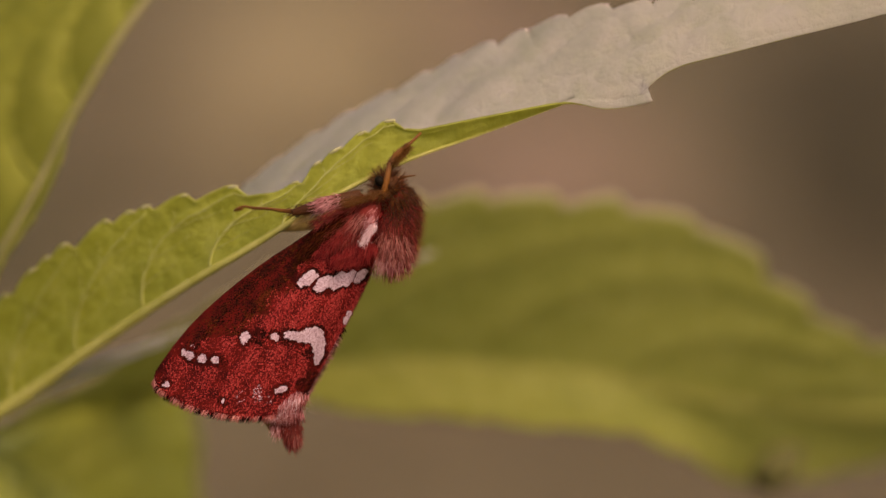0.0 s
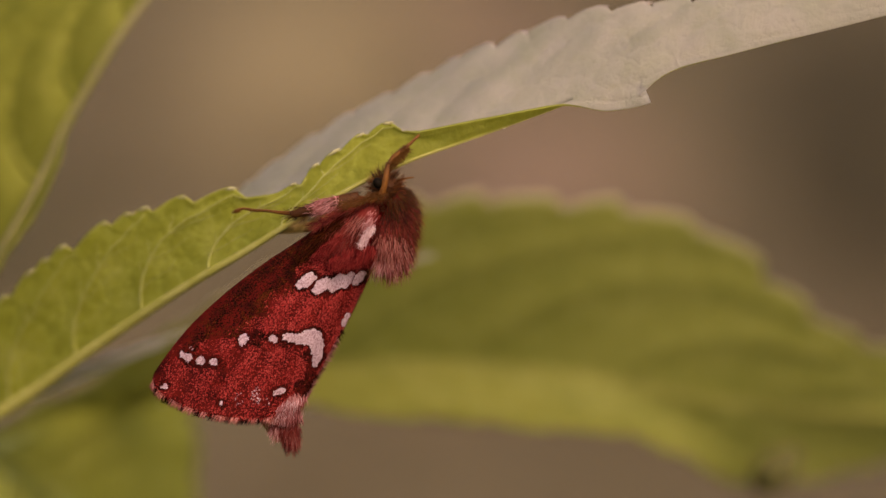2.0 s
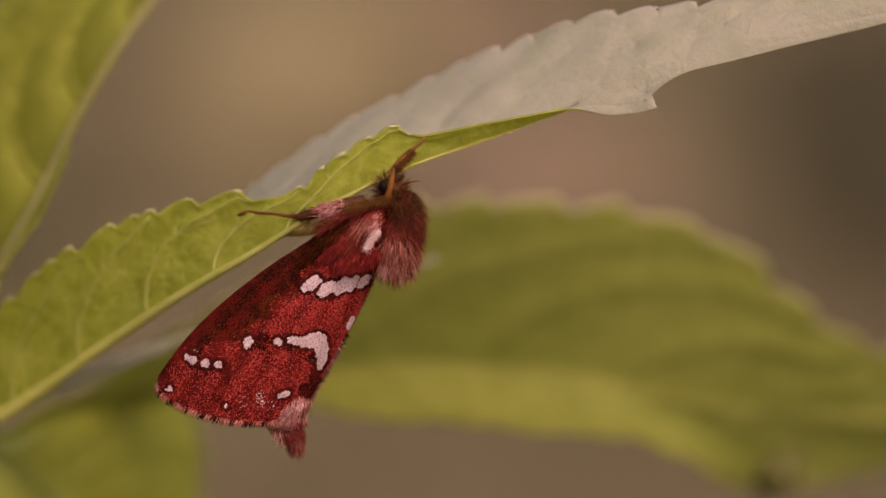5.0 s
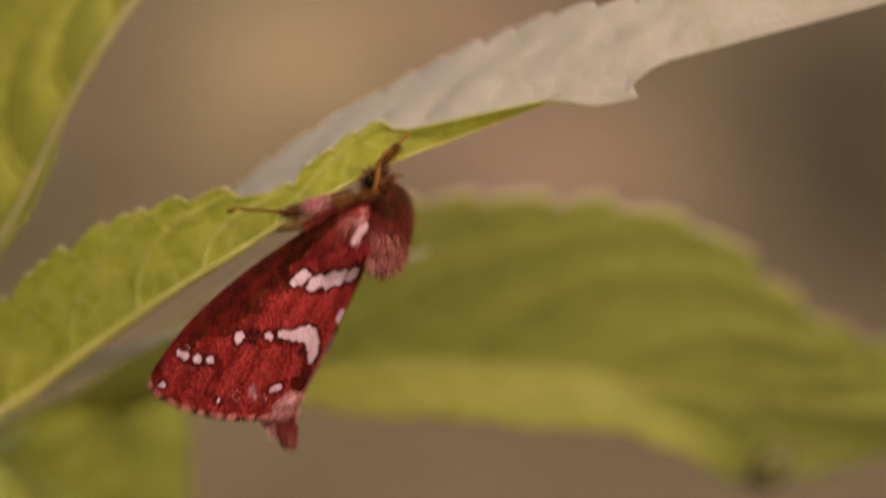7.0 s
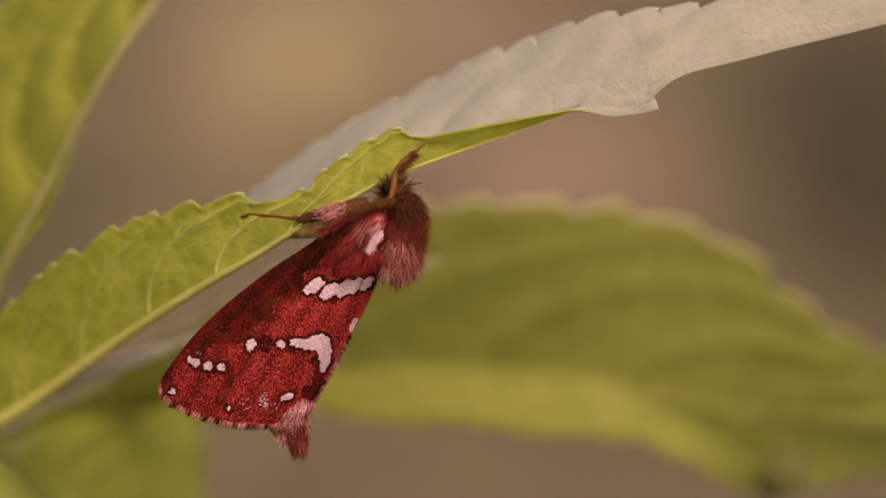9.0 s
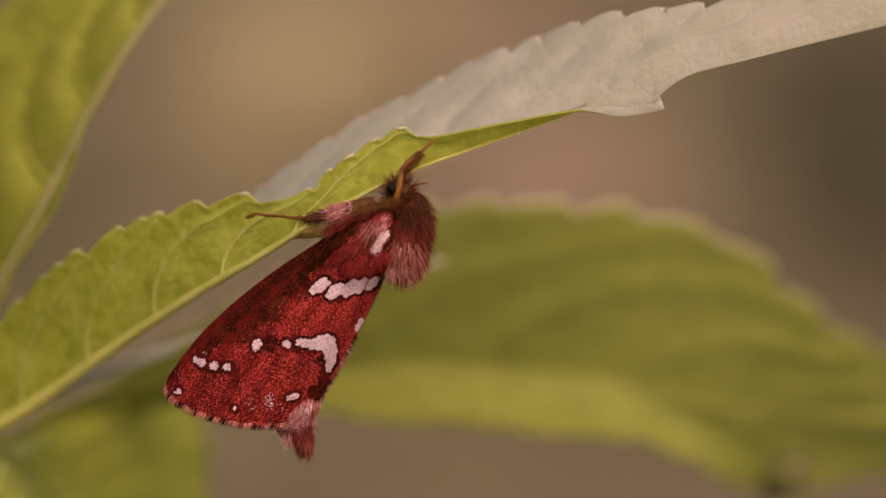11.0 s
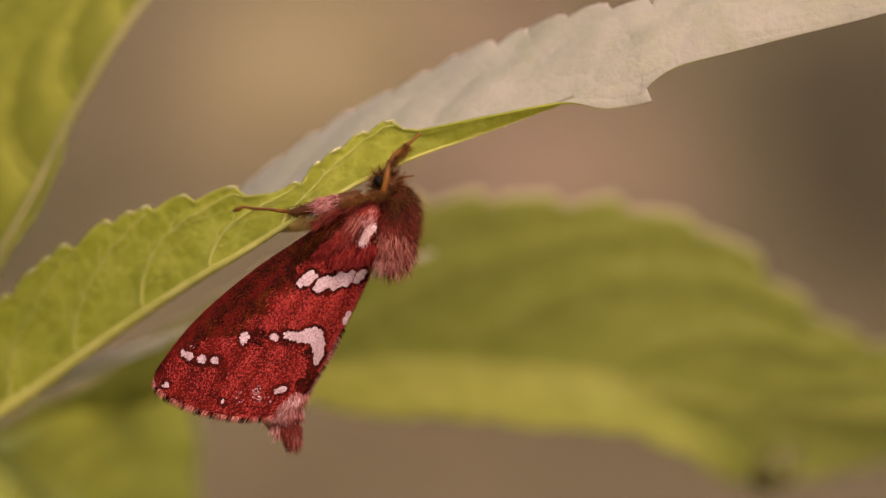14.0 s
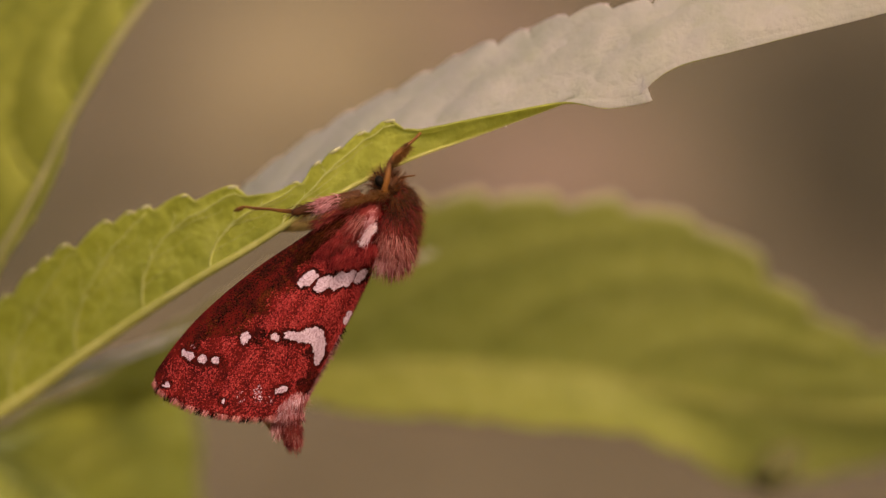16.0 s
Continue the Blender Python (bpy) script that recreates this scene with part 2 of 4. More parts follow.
# ---- leaves ----
class Leaf:
    """A blade lofted over its midrib M and its two margins A and B, in stage places.
    teeth: count along the blade; cut: depth of the teeth in metres; quilt: how far it swells between side veins."""

    def __init__(self, M, A, B, teeth, cut, quilt, veins, sag, seed, phase=0.0, slant=1.1, far_cut=1.0, smooth_from=2.0, tips_x=()):
        self.M, self.A, self.B = (np.array([at(*p) for p in ps]) for ps in (M, A, B))
        self.teeth, self.cut, self.quilt, self.veins, self.sag = teeth, cut, quilt, veins, sag
        self.phase, self.slant, self.far_cut, self.smooth_from = phase, slant, far_cut, smooth_from
        rng = np.random.default_rng(seed)
        self.ph = rng.uniform(0, 6.28, 8)
        step = np.linalg.norm(np.diff(self.M, axis=0), axis=1)
        self.knots = np.concatenate(((0,), np.cumsum(step))) / step.sum()
        self.tips = ()
        if tips_x:
            us = np.linspace(0, 0.75, 3000)
            edge = spline(self.A, self.along(us))
            across = edge[:, 0] / (UNIT * (1 + edge[:, 1] / DIST)) + 784
            self.tips = np.array([us[np.argmax(across >= x)] for x in tips_x])

    def along(self, u):
        """The share of the stations that lies before the share u of the midrib's length."""
        return np.interp(u, self.knots, np.linspace(0, 1, len(self.knots)))

    def flat(self, u, v):
        u, v = np.asarray(u, float), np.asarray(v, float)
        k = self.along(u)
        m = spline(self.M, k)
        e = np.where((v < 0)[..., None], spline(self.A, k), spline(self.B, k))
        w = np.abs(v)
        width = np.linalg.norm(e - m, axis=-1) + 1e-9
        side = np.where(v < 0, 0.0, 2.1)
        q = u * self.teeth + 0.35 * np.sin(9 * u + self.ph[0] + side) + side
        saw = q - np.floor(q)
        saw = np.where(saw < 0.82, (np.maximum(0.82 - saw, 0) / 0.82) ** 1.6, (saw - 0.82) / 0.18)
        size = 0.65 + 0.35 * np.sin(q.astype(int) * 2.4 + self.ph[1])
        if len(self.tips):
            n = np.searchsorted(self.tips, u)
            a = np.where(n > 0, self.tips[np.maximum(n - 1, 0)], self.tips[0] - 0.03)
            b = np.where(n < len(self.tips), self.tips[np.minimum(n, len(self.tips) - 1)], self.tips[-1] + 0.05)
            f = np.clip((u - a) / (b - a), 0, 1)
            own = np.where(f < 0.16, f / 0.16, ((1 - f) / 0.84) ** 1.5)
            saw = np.where(v < 0, own, saw)
            size = np.where(v < 0, np.clip((b - a) / 0.045, 0.3, 1.0), size)
        ends = np.clip(np.minimum(u, 1 - u) * 14, 0, 1)
        plain = np.clip((self.smooth_from - u) * 20, 0.12, 1)
        cut = np.minimum(np.where(v < 0, plain, self.far_cut) * self.cut * saw * size * ends / width, 0.5)
        reach = w - cut * w ** 5
        return m + (e - m) * reach[..., None]

    def place(self, u, v, lift=0.0):
        """A place on the blade, with its swells; lift: metres off the skin."""
        u, v = np.asarray(u, float), np.asarray(v, float)
        p = self.flat(u, v)
        h = 1e-3
        du = self.flat(np.clip(u + h, 0, 1), v) - self.flat(np.clip(u - h, 0, 1), v)
        s = np.where(v < 0, -1.0, 1.0)
        w = np.clip(np.abs(v), 0.02, 0.7)
        dv = (self.flat(u, s * (w + 0.02)) - self.flat(u, s * (w - 0.02))) * s[..., None]
        n = np.cross(du, dv)
        n /= np.linalg.norm(n, axis=-1)[..., None] + 1e-12
        w = np.abs(v)
        band = u * self.veins - self.phase - self.slant * w ** 2 + np.where(v < 0, 0.5, 0.9)
        swell = self.quilt * np.abs(np.sin(np.pi * band)) ** 0.7 * np.sin(np.pi * np.clip(w, 0, 1)) ** 0.6
        wave = 0.35 * self.quilt * np.sin(17 * u + self.ph[2] + 2 * v) * w + 0.5 * self.quilt * np.sin(41 * u + self.ph[3]) * w ** 3
        off = swell + wave + self.sag * np.clip((self.smooth_from - u) * 10, 0.1, 1) * np.sin(np.pi * w) * np.where(v < 0, 1, -1)
        reach = np.linalg.norm(np.where((v < 0)[..., None], spline(self.A, self.along(u)), spline(self.B, self.along(u))) - spline(self.M, self.along(u)), axis=-1)
        off = off * np.clip(reach / 0.004, 0, 1) ** 2 + lift
        return p + n * off[..., None]


def build_leaf(name, L, parent, pivot, skins, label, nu=260, nv=18, thick=0.00016, rib=(0.00055, 0.0002), rib_lift=0.0,
               side_vein=0.00009, vein_sides=(-1,), vein_lift=0.0, outer=1.0, vein_mat=None, rim_b=1.0, rib_fade=0.6, vein_mat_b=None, forks=(), rib_mat=None, vein_to=1.0):
    """The blade as a solid sheet with a green and a felted side, its midrib, side veins and the tips of its teeth."""
    u, v = np.meshgrid(np.linspace(0, 1, nu), np.linspace(-1, 1, 2 * nv + 1), indexing="ij")
    verts = L.place(u, v).reshape(-1, 3) - pivot
    k = 2 * nv + 1
    i, j = np.meshgrid(np.arange(nu - 1), np.arange(k - 1), indexing="ij")
    a = (i * k + j).ravel()
    faces = np.stack((a, a + 1, a + k + 1, a + k), -1) if outer > 0 else np.stack((a, a + k, a + k + 1, a + 1), -1)
    uvs = np.stack((u.ravel(), np.where(v > 0, rim_b, 1.0).ravel() * np.abs(v).ravel()), -1)
    ob = mesh_object(name, verts, faces.tolist(), skins, parent, label, uvs=uvs)
    ob.location = pivot
    solid = ob.modifiers.new("thickness", "SOLIDIFY")
    solid.thickness, solid.offset, solid.material_offset, solid.material_offset_rim = thick, -1, 1, 0
    s = np.linspace(0.0, 1, 90)
    mid = L.place(s, np.full(90, -1e-6), rib_lift) - pivot
    r = np.maximum(rib[1], rib[0] * (1 - rib_fade * s))
    mesh_object("midrib", *tube(mid, r, 10), [rib_mat or RIB], ob, "raised yellow-green midrib")
    a, b = L.M[0], on_stem(L.M[0][2] - 0.002)
    f = np.linspace(0, 1, 10)[:, None]
    mesh_object("petiole", *tube(a + (b - a) * f - (0, 0, 0.0006) * np.sin(np.pi * f) - pivot, rib[0] * np.linspace(1.0, 1.5, 10), 10), [RIB], ob)
    for side in vein_sides:
        for n in range(1, L.veins + 1):
            u0 = (n - 0.5 + L.phase - (0.4 if side > 0 else 0.0)) / L.veins
            w = np.linspace(0.0, 0.92, 28)
            uu = u0 + L.slant * w ** 2 / L.veins
            ok = uu < 0.985
            if ok.sum() < 6 or (side < 0 and u0 > vein_to):
                continue
            pts = L.place(uu[ok], side * np.maximum(w[ok], 1e-6), vein_lift) - pivot
            rr = side_vein * (1 - 0.65 * w[ok])
            mesh_object("side_vein", *tube(pts, rr, 6), [(vein_mat_b if side > 0 else None) or vein_mat or VEIN], ob)
            for w0 in forks if side < 0 else ():
                for step, rise, thin in ((0.12, 0.24, 0.5), (0.62, 0.10, 0.42)):
                    f = np.linspace(0, 1, 14)
                    jig = 0.012 * np.sin(9 * f + 5 * n + 11 * w0)
                    uf = u0 + (L.slant * w0 ** 2 + step * f + 0.10 * step * np.sin(7 * f + n)) / L.veins
                    if uf[-1] > 0.56:
                        continue
                    pts = L.place(uf, -(w0 + rise * f ** 1.4 + jig), vein_lift) - pivot
                    mesh_object("veinlet", *tube(pts, side_vein * thin * (1 - 0.6 * f), 5), [VEIN], ob)
    for n, tip_at in enumerate(L.tips):
        b0, b1 = L.place(np.array([tip_at - 0.0035, tip_at + 0.0005]), np.array([-0.985, -0.985])) - pivot
        way_on = (b1 - b0) / (np.linalg.norm(b1 - b0) + 1e-9)
        big = 0.00012 * (0.75 + 0.45 * ((n * 7) % 5) / 4)
        pts = np.array([b1 - way_on * big * 3.6, b1 - way_on * big * 1.4, b1 + way_on * big * 1.2, b1 + way_on * big * 3.4])
        mesh_object("tooth_tip", *tube(pts, np.array([0.25, 0.8, 0.85, 0.2]) * big, 7), [TOOTH], ob)
    return ob


# ---- the shrub ----
BASE_X, BASE_D = -138, 7
foot = STAGE @ Vector(at(BASE_X, 900, BASE_D))
foot.z = 0.0
shrub = new("shrub")
shrub.matrix_world = Matrix.Translation(foot)
tagged(shrub, "leafy green shrub with toothed leaves felted pale on one side", "shrub")
IN_SHRUB = shrub.matrix_world.inverted() @ STAGE     # stage places as the shrub's own

top = at(BASE_X - 10, -420, BASE_D)
low = np.array(STAGE.inverted() @ foot)
s = np.linspace(0, 1, 60)[:, None]
way = low + (top - low) * s + np.array((0.004, 0.003, 0)) * np.sin(np.pi * s * 2.0)


def on_stem(z):
    """Where the stem's middle is at the height z of the stage."""
    return np.array([np.interp(z, way[:, 2], way[:, k]) for k in range(3)])


PIVOT = at(560, 450, 0)
FRONT = Leaf(
    M=[(-62, 772, 12), (40, 710, 10), (190, 604, 6), (330, 512, 1.6), (430, 453, -1.0), (530, 391, -2.3), (640, 328, -2.7), (730, 287, -2.5), (800, 262, -2.2),
       (880, 234, -2.4), (1005, 188, -2.8), (1085, 152, -3.2), (1130, 136, -3.4), (1150, 128, -3.5), (1200, 110, -3.6), (1300, 75, -3.8), (1640, -40, -3.8)],
    A=[(-66, 758, 12), (-62, 612, 10.5), (100, 446, 5.2), (257, 368, 2.2), (408, 334, 0.0), (500, 337, -1.3), (575, 284, -1.8), (682, 219, -2.0), (742, 236, -2.6),
       (860, 214, -3.2), (1000, 190, -3.2), (1080, 199, -3.5), (1154, 186, -3.9), (1138, 174, -3.8), (1194, 129, -3.8), (1310, 96, -4), (1660, 8, -4)],
    B=[(-58, 764, 13), (5, 645, 15), (160, 520, 14), (310, 430, 12), (395, 370, 10.5), (480, 305, 9), (600, 214, 7.5), (705, 160, 6.5), (785, 120, 5.5),
       (850, 84, 4.0), (960, 44, 2.6), (1045, 21, 1.2), (1100, 12, 0.4), (1125, 9, 0.0), (1180, 2, -0.6), (1290, -16, -1.4), (1620, -80, -1.8)],
    teeth=30, cut=0.0009, quilt=0.00028, veins=12, sag=0.00025, seed=3, far_cut=0.95, slant=1.9, smooth_from=0.6, phase=0.25,
    tips_x=(-30, 8, 57, 84, 114, 187, 228, 256, 326, 413, 521, 560, 594, 640, 690))
leaf_front = build_leaf("leaf", FRONT, shrub, PIVOT, [GREEN, PALE], "folded toothed leaf, fresh green outside, pale felted inside", nu=720, forks=(0.22, 0.42, 0.62),
                        rib=(0.00056, 0.00003), rib_fade=1.5, side_vein=0.00009, vein_sides=(-1, 1), vein_lift=-0.00005, vein_mat_b=PALE, vein_to=0.44)

FELT_TIP = plain_material("felt_tooth", [(0.3, (0.42, 0.36, 0.36)), (0.7, (0.56, 0.47, 0.48))], 1500, 0.7, 0.1)
us = np.linspace(0.25, 0.985, 3000)
q = us * FRONT.teeth + 0.35 * np.sin(9 * us + FRONT.ph[0] + 2.1) + 2.1
for u0 in us[1:][np.floor(q[1:] - 0.82) > np.floor(q[:-1] - 0.82)]:
    a, b = FRONT.place(np.array([u0 - 0.008, u0 + 0.0005]), np.array([0.99, 0.99])) - PIVOT
    way_on = (b - a) / np.linalg.norm(b - a)
    pts = np.array([a, b - way_on * 0.0003, b + way_on * 0.0002, b + way_on * 0.00055])
    mesh_object("tooth_tip", *tube(pts, np.array([0.00002, 0.00011, 0.00010, 0.00002]), 7), [FELT_TIP], leaf_front)

rng = np.random.default_rng(14)
beads = []
for n in range(80):
    u0, v0 = rng.uniform(0.5, 0.97), rng.uniform(-0.9, 0.95)
    v0 = v0 if u0 > 0.66 else 0.1 + 0.85 * abs(v0)
    c = FRONT.place(np.array([u0]), np.array([v0]), 0.0)[0] - (0, 0.00018, 0) - PIVOT
    r = rng.uniform(0.00002, 0.000055)
    beads.append(blob(c, (r, r, r), rings=5, sides=6, lumps=0))
tagged(mesh_object("glistening_specks", *joined(beads), [DEW], leaf_front, "tiny glistening pale specks"), kind="stuff")

PIVOT_BACK = at(900, 600, 38)
BACK = Leaf(
    M=[(-90, 815, 14), (120, 738, 44), (330, 665, 43), (560, 650, 42), (760, 649, 42), (930, 656, 42), (1085, 677, 42), (1225, 706, 43), (1400, 727, 46), (1680, 745, 54)],
    A=[(-86, 805, 14), (110, 692, 36), (330, 574, 34), (540, 435, 33), (740, 346, 33), (960, 342, 35), (1150, 362, 36), (1330, 438, 38), (1490, 578, 42), (1720, 650, 56)],
    B=[(-86, 820, 14), (130, 762, 44), (330, 700, 40), (540, 718, 36), (720, 738, 36), (900, 755, 36), (1075, 766, 38), (1225, 818, 44), (1350, 866, 50), (1690, 800, 62)],
    teeth=24, cut=0.0016, quilt=0.0005, veins=9, sag=-0.0005, seed=8, slant=2.6, far_cut=0.4)
leaf_back = build_leaf("leaf", BACK, shrub, PIVOT_BACK, [BACK_GREEN, PALE], "broad drooping toothed leaf, dull green with a pale rim", nu=180, nv=14,
                       rib=(0.00025, 0.00015), side_vein=0.00014, vein_sides=(-1,), vein_mat=BACK_GREEN, rim_b=0.9)

# curled edge of the far leaf, its shade put into a dark colour
curl = np.array([at(1335, 862, 46), at(1362, 850, 44), at(1390, 824, 44), at(1420, 796, 46)])
mesh_object("dry_edge", *tube(spline(curl, np.linspace(0, 1, 16)) - PIVOT_BACK, 0.0017 * np.sin(np.linspace(0.25, 2.9, 16)), 10, 0.7), [SHADED_CURL], leaf_back, "rolled dark dry edge")

PIVOT_LEFT = at(60, 350, 10)
LEFT = Leaf(
    M=[(-130, 735, 16), (-62, 590, 14), (2, 462, 13), (66, 345, 13), (95, 286, 13.5), (124, 222, 14), (196, 96, 15), (272, -14, 16), (370, -150, 17)],
    A=[(-135, 725, 18), (-235, 520, 20), (-265, 350, 21), (-235, 220, 21), (-205, 170, 21), (-150, 105, 21), (-25, 8, 20), (130, -55, 19), (365, -155, 17)],
    B=[(-126, 738, 15), (-48, 596, 12), (12, 462, 11), (84, 352, 10.5), (112, 288, 11), (127, 224, 13), (198, 97, 14.5), (274, -12, 16), (374, -150, 17)],
    teeth=26, cut=0.0005, quilt=-0.0005, veins=6, sag=-0.0004, seed=5, phase=0.19, slant=6.0)
leaf_left = build_leaf("leaf", LEFT, shrub, PIVOT_LEFT, [LEFT_GREEN, LEFT_GREEN], "upright toothed leaf, bright green, quilted between thick veins", nu=240, nv=16,
                       rib=(0.00054, 0.00036), side_vein=0.00022, vein_sides=(-1,), vein_lift=0.0, vein_mat=LEFT_GREEN, rib_mat=RIB_BROAD)

PIVOT_LOW = at(150, 850, 46)
LOW = Leaf(
    M=[(-90, 780, 12), (-10, 800, 16), (70, 838, 28), (165, 900, 40), (270, 1010, 46)],
    A=[(-86, 770, 14), (60, 738, 36), (296, 648, 54), (360, 800, 55), (330, 1020, 52)],
    B=[(-90, 838, 6), (-70, 900, -14), (-10, 1000, -20), (110, 1060, -8), (260, 1020, 24)],
    teeth=12, cut=0.001, quilt=0.00025, veins=6, sag=0.0002, seed=11)
leaf_low = build_leaf("leaf", LOW, shrub, PIVOT_LOW, [LOW_GREEN, LOW_GREEN], "drooping green leaf below the others", nu=100, nv=12,
                      rib=(0.00025, 0.0001), side_vein=0.0001, vein_sides=(-1, 1), vein_mat=LOW_GREEN, rib_mat=LOW_GREEN)

PIVOT_THIN = at(300, 600, 14)
THIN = Leaf(
    M=[(-90, 800, 12), (20, 727, 13), (95, 688, 14), (160, 658, 15), (240, 626, 17), (420, 563, 23), (620, 496, 25), (770, 452, 26)],
    A=[(-90, 798, 12), (20, 723, 13), (92, 678, 15), (154, 645, 16), (235, 615, 18), (419, 561, 24), (618, 491, 26), (772, 448, 26)],
    B=[(-90, 802, 12), (20, 731, 13), (98, 697, 15), (166, 670, 16), (245, 637, 17), (421, 565, 23), (622, 501, 25), (774, 456, 26)],
    teeth=14, cut=0.0002, quilt=0.0001, veins=8, sag=0.0002, seed=12)
leaf_thin = build_leaf("leaf", THIN, shrub, PIVOT_THIN, [PALE, PALE], "narrow pale felted young leaf", nu=80, nv=6,
                       rib=(0.00012, 0.00006), vein_sides=())

stem = mesh_object("stem", *tube(way - low, 0.0042 - 0.0020 * s[:, 0], 12), [STEM], shrub, "pale felted upright stem")
stem.location = low
for o in (leaf_front, leaf_back, leaf_left, leaf_low, leaf_thin, stem):
    o.matrix_basis = IN_SHRUB @ Matrix.Translation(o.location)

# ---- the moth ----
moth = new("moth")
moth.matrix_world = STAGE @ Matrix.Translation(PIVOT)
tagged(moth, "crimson moth with silver-white wing spots hanging from a leaf", "moth")
PX = UNIT                                        # metres per 1568th of the view
RIDGE = np.array([at(705, 370, -3.5), at(668, 470, -3.2), at(632, 547, -3.0), at(592, 622, -2.8), at(545, 706, -2.6)])
COSTA = np.array([at(640, 348, -4.0), at(552, 416, -4.2), at(458, 479, -4.4), at(368, 553, -4.4), at(268, 656, -4.0)])
MARGIN = at(396, 735, -3.6) - at(411, 678, -3.6)


def wing(w, v, lift=0.0, back=False):
    """A place on the forewing: w from the shoulder to the outer margin, v from the ridge to the front edge."""
    w, v = np.asarray(w, float), np.asarray(v, float)
    a, b = spline(RIDGE, w), spline(COSTA, w)
    p = a + (b - a) * v[..., None]
    p = p + MARGIN * (np.clip(w, 0, 1.2) ** 5 * np.sin(np.pi * np.clip(v, 0, 1)) ** 0.4)[..., None]
    corner = np.clip((w - 0.78) / 0.22, 0, 1.2) ** 2 * np.clip((v - 0.80) / 0.20, 0, 1) ** 2
    p = p + (a - b) * (0.035 * corner)[..., None] - np.array((0, 0, 0.0002)) * corner[..., None]
    arch = 0.0022 * np.sin(np.pi * np.clip(v, 0, 1) ** 0.75) * (0.55 + 0.45 * w)
    vein = 0.00006 * np.sin(v * 34 + 3 * w)
    p = p.copy()
    p[..., 1] -= arch + vein + lift
    if back:
        p[..., 1] = 2 * -0.0022 - p[..., 1]
    return p


def sheet(fn, nw, nv):
    w, v = np.meshgrid(np.linspace(0, 1, nw), np.linspace(0, 1, nv), indexing="ij")
    verts = fn(w, v).reshape(-1, 3) - PIVOT
    return verts, [(i * nv + j, i * nv + j + 1, (i + 1) * nv + j + 1, (i + 1) * nv + j) for i in range(nw - 1) for j in range(nv - 1)]


forewing = mesh_object("forewing", *sheet(wing, 60, 40), [MEMBRANE], moth, "crimson forewing with silver spots ringed in dark brown")
far_wing = mesh_object("forewing", *sheet(lambda w, v: wing(w, v, 0, True), 40, 24), [MEMBRANE], moth)
for o in (forewing, far_wing):
    m = o.modifiers.new("thickness", "SOLIDIFY")
    m.thickness, m.offset = 0.00008, 0

# spots of the near wing: chains of round patches (x, y, radius) joined to one marking each
SPOTS = [
    [(536, 506, 5), (547, 499, 8.5), (558, 490, 7)], [(567, 514, 6), (576, 506, 9.5), (586, 500, 7)], [(595, 509, 7), (603, 498, 9), (608, 491, 6)],
    [(616, 503, 6), (622, 494, 7), (628, 487, 5)], [(634, 498, 5), (642, 491, 7), (648, 484, 4)],
    [(512, 596, 5), (530, 600, 7), (546, 598, 11), (561, 597, 14), (567, 612, 11), (567, 628, 8), (562, 644, 4)],
    [(438, 599, 7), (435, 607, 5.5)], [(490, 600, 6)],
    [(329, 627, 4), (340, 634, 7)], [(362, 639, 7.5)], [(386, 641, 6)],
    [(620, 559, 4), (614, 572, 4)], [(298, 684, 4)], [(398, 715, 3.2)], [(494, 695, 3.5), (506, 691, 5)],
]
FLECKS = [(430, 705, 14), (459, 700, 17), (478, 712, 12), (345, 620, 8)]
BLOTCHES = [(346, 590, 30), (402, 546, 34), (436, 516, 36), (472, 488, 32), (505, 464, 26), (548, 436, 24), (588, 408, 24), (450, 545, 14), (500, 510, 12), (286, 662, 11), (545, 690, 20), (556, 668, 14)]
OFFSETS = [(462, 600, 16), (512, 606, 12), (520, 492, 12), (580, 516, 13), (400, 645, 10), (534, 614, 8), (547, 630, 8), (553, 648, 6)]


def near_chain(chain, x, y):
    best = 1e9
    for (x0, y0, r0), (x1, y1, r1) in zip(chain, chain[1:] or chain):
        dx, dy = x1 - x0, y1 - y0
        f = min(1, max(0, ((x - x0) * dx + (y - y0) * dy) / (dx * dx + dy * dy + 1e-9)))
        best = min(best, math.hypot(x - x0 - f * dx, y - y0 - f * dy) - (r0 + (r1 - r0) * f) + 0.5)
    return best


